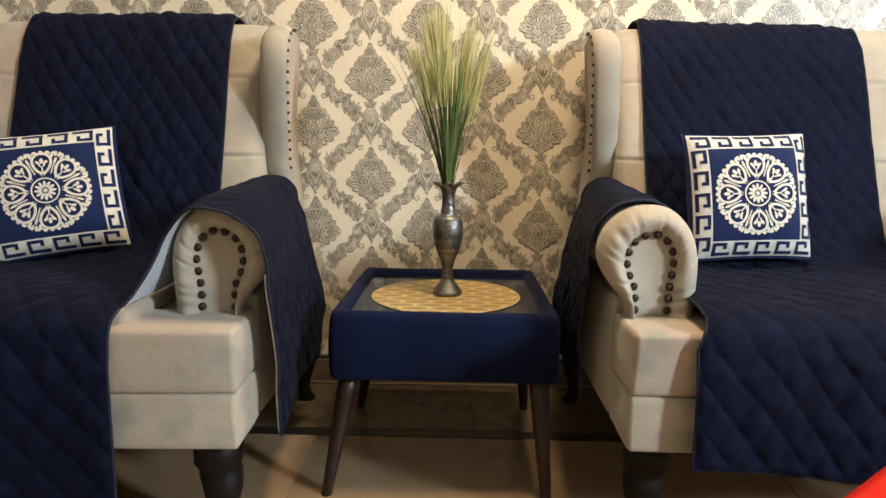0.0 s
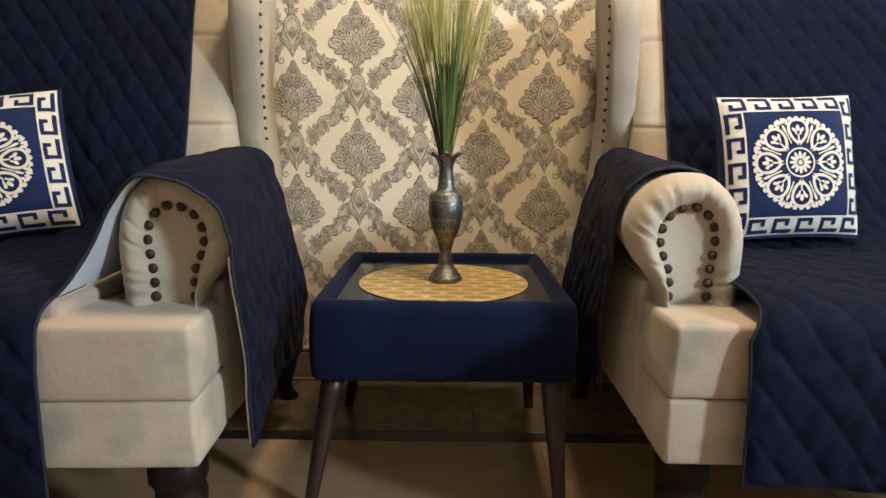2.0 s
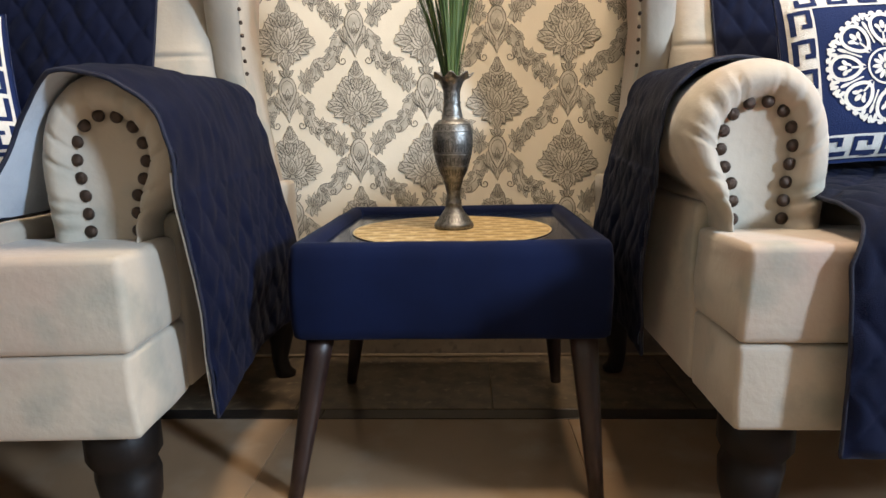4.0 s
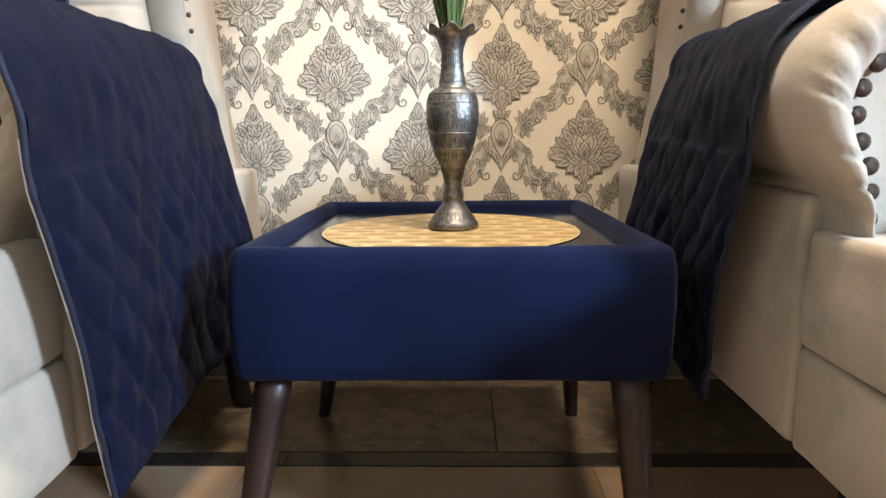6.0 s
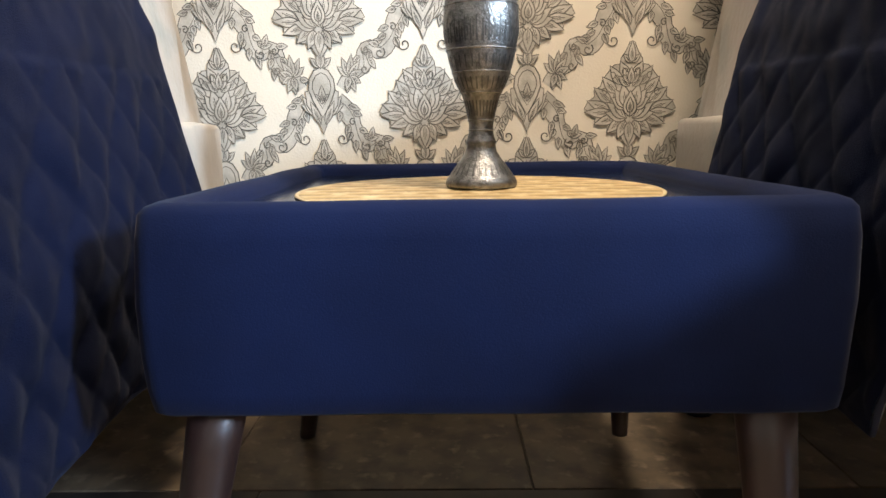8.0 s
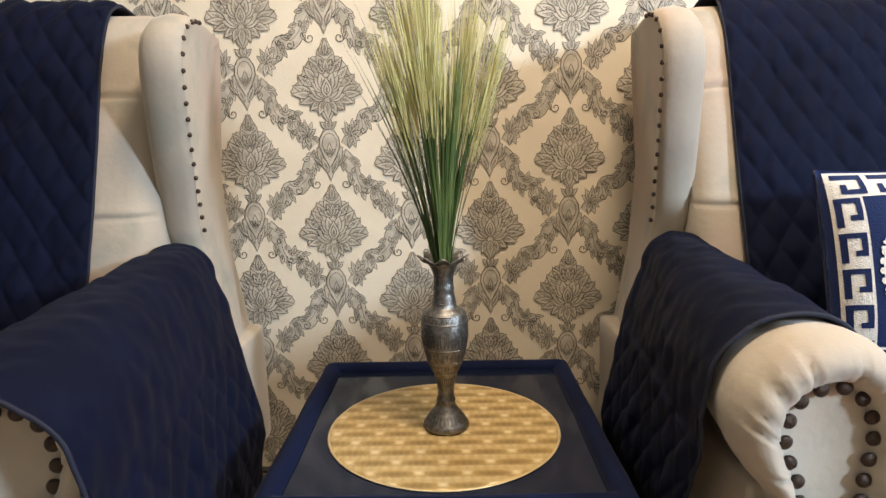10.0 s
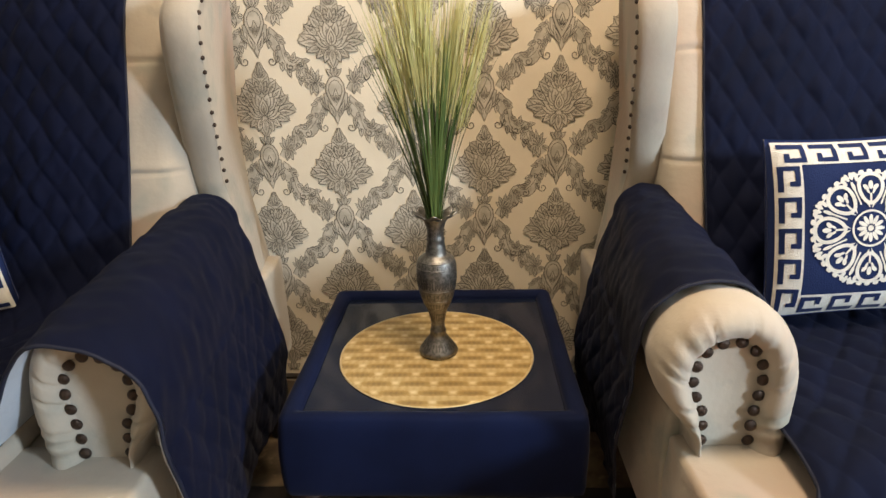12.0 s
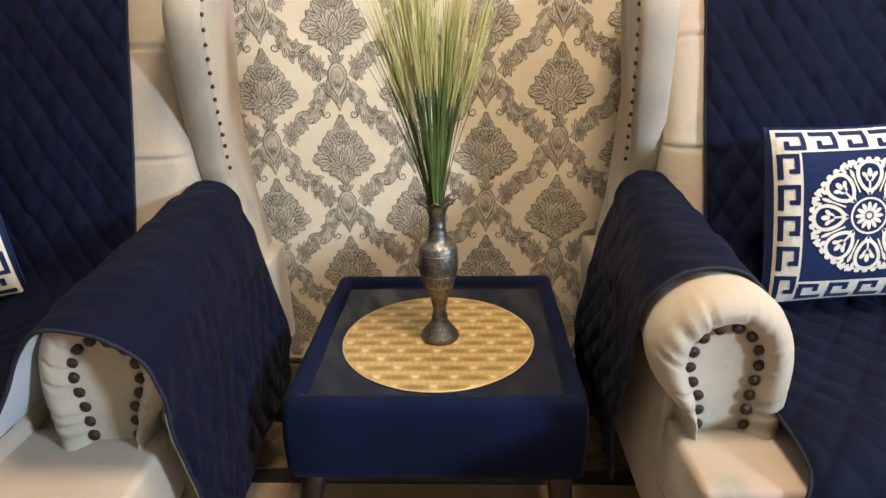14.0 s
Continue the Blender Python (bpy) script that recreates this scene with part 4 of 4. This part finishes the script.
    put(petal(0, -0.206, up, 0.036, 0.0090))
    # bouquet: leafy outline, then petals from the outside in
    half = ((0.004, -0.004), (0.011, -0.020), (0.019, -0.032), (0.020, -0.042), (0.030, -0.043), (0.038, -0.052), (0.044, -0.060), (0.050, -0.068), (0.054, -0.080), (0.065, -0.087), (0.064, -0.098), (0.075, -0.106), (0.082, -0.119), (0.071, -0.126), (0.060, -0.130), (0.063, -0.142), (0.051, -0.147), (0.038, -0.147), (0.041, -0.160), (0.028, -0.163), (0.018, -0.160), (0.011, -0.176), (0.003, -0.186))
    put([Vector(p) for p in half] + [Vector((-x, z)) for x, z in half[::-1]], 0.0016, vein=False)
    for x, z, a, ln in ((0.006, -0.066, 0.45, 0.032), (0.016, -0.078, 0.58, 0.040), (0.026, -0.092, 0.72, 0.038), (0.034, -0.108, 0.88, 0.041), (0.036, -0.122, 1.18, 0.045), (0.032, -0.128, 1.50, 0.050), (0.024, -0.134, 1.88, 0.042), (0.014, -0.138, 2.32, 0.036), (0.007, -0.140, 2.75, 0.036)):
        both(x, z, a, ln, 0.0098, lw=0.0019)
    put(petal(0, -0.142, -up, 0.042, 0.0100))
    for z, rows in ((-0.136, ((1.32, 0.040), (0.92, 0.046), (0.52, 0.050))), (-0.118, ((1.02, 0.034), (0.62, 0.040), (0.22, 0.044)))):
        for a, ln in rows:
            both(0.005, z, a, ln, 0.0118, lw=0.0019)
    both(0.003, -0.080, 0.85, 0.026, 0.0075)
    both(0.002, -0.076, 0.42, 0.030, 0.0075)
    put(petal(0, -0.134, up, 0.046, 0.0140), 0.0021)
    put(petal(0, -0.127, up, 0.028, 0.0075), 0.0021)
    put(petal(0, -0.076, up, 0.030, 0.0070))
    for s in (-1, 1):
        add(True, stroke(curl(s * 0.010, -0.054, -up, 0.0080, 1.0, s), 0.0018))
        add(True, stroke(curl(s * 0.034, -0.060, -up, 0.0075, 0.9, -s), 0.0016))
        add(True, stroke(curl(s * 0.048, -0.088, -up, 0.0075, 0.9, -s), 0.0016))
    both(0.0, -0.040, 0.80, 0.022, 0.0058)
    put(petal(0, -0.040, up, 0.038, 0.0072))
    return S


SHAPES = motif()


def print_mesh(name, line, material, label):
    base = [(np.array([(p[0], p[1]) for p in P]), k) for is_line, P, k in SHAPES if is_line == line]
    flat = np.vstack([b for b, _ in base])
    depth = np.concatenate([np.full(len(b), 0.0003 + 0.000012 * k) for b, k in base])
    idx, k = [], 0
    for P, _ in base:
        a = 0.5 * np.sum(P[:, 0] * np.roll(P[:, 1], -1) - np.roll(P[:, 0], -1) * P[:, 1])
        q = tuple(range(k, k + len(P)))
        idx.append(q if a > 0 else q[::-1])
        k += len(P)
    verts, faces = [], []
    for col in range(-12, 17):
        for row in range(-3, 7):
            dx, dz = TIP[0] + col * PX / 2, TIP[1] + row * PZ + (PZ / 2 if col % 2 else 0)
            if not -2.33 < dx < 2.6 or dz < 0.1 or dz > 2.75:
                continue
            c = len(verts)
            verts += [(a + dx, WALL_Y - d, b + dz) for (a, b), d in zip(flat, depth)]
            ok = (flat[:, 1] + dz > 0.099) & (flat[:, 1] + dz < 2.79)
            faces += [tuple(c + q for q in f) for f in idx if all(ok[q] for q in f)]
    return tagged(mesh_ob(name, verts, faces, material, wall_north, label, smooth=False), kind="stuff")


print_mesh("damask_print", False, M_FILL, "taupe damask flowers and scrolls")
print_mesh("damask_outline", True, M_LINE, "dark brown outlines of the damask")

# ---- floor, pieces last ----
floor = tagged(part("floor", box(-2.65, 3.35, -2.75, WALL_Y + 0.15, -0.06, -0.004), M_GROUT), "tan stone tiles with a brown marble border", "floor", kind="structure")


def tile_mesh(name, sx, sy, material):
    bm = box(0, sx, 0, sy, -0.012, 0.0, 0.0012, 1)
    me = bpy.data.meshes.new(name)
    bm.to_mesh(me)
    bm.free()
    me.materials.append(material)
    return me


def piece(name, me, x, y):
    ob = new(name, me)
    ob.parent = floor
    ob.location = (x, y, 0)


MT = tile_mesh("floor_tile", 0.5988, 0.5988, M_TILE)
MB = tile_mesh("border_tile", 0.448, 0.336, M_MARBLE)
MS = tile_mesh("border_strip", 0.598, 0.046, M_BLACKLINE)
for i in range(13):
    piece("border_tile", MB, -2.62 + i * 0.45, 1.681)
for i in range(10):
    piece("border_strip", MS, -2.7 + i * 0.6, 1.633)
for i in range(10):
    for j in range(8):
        piece("floor_tile", MT, -2.76 + i * 0.6, 1.632 - (j + 1) * 0.6)
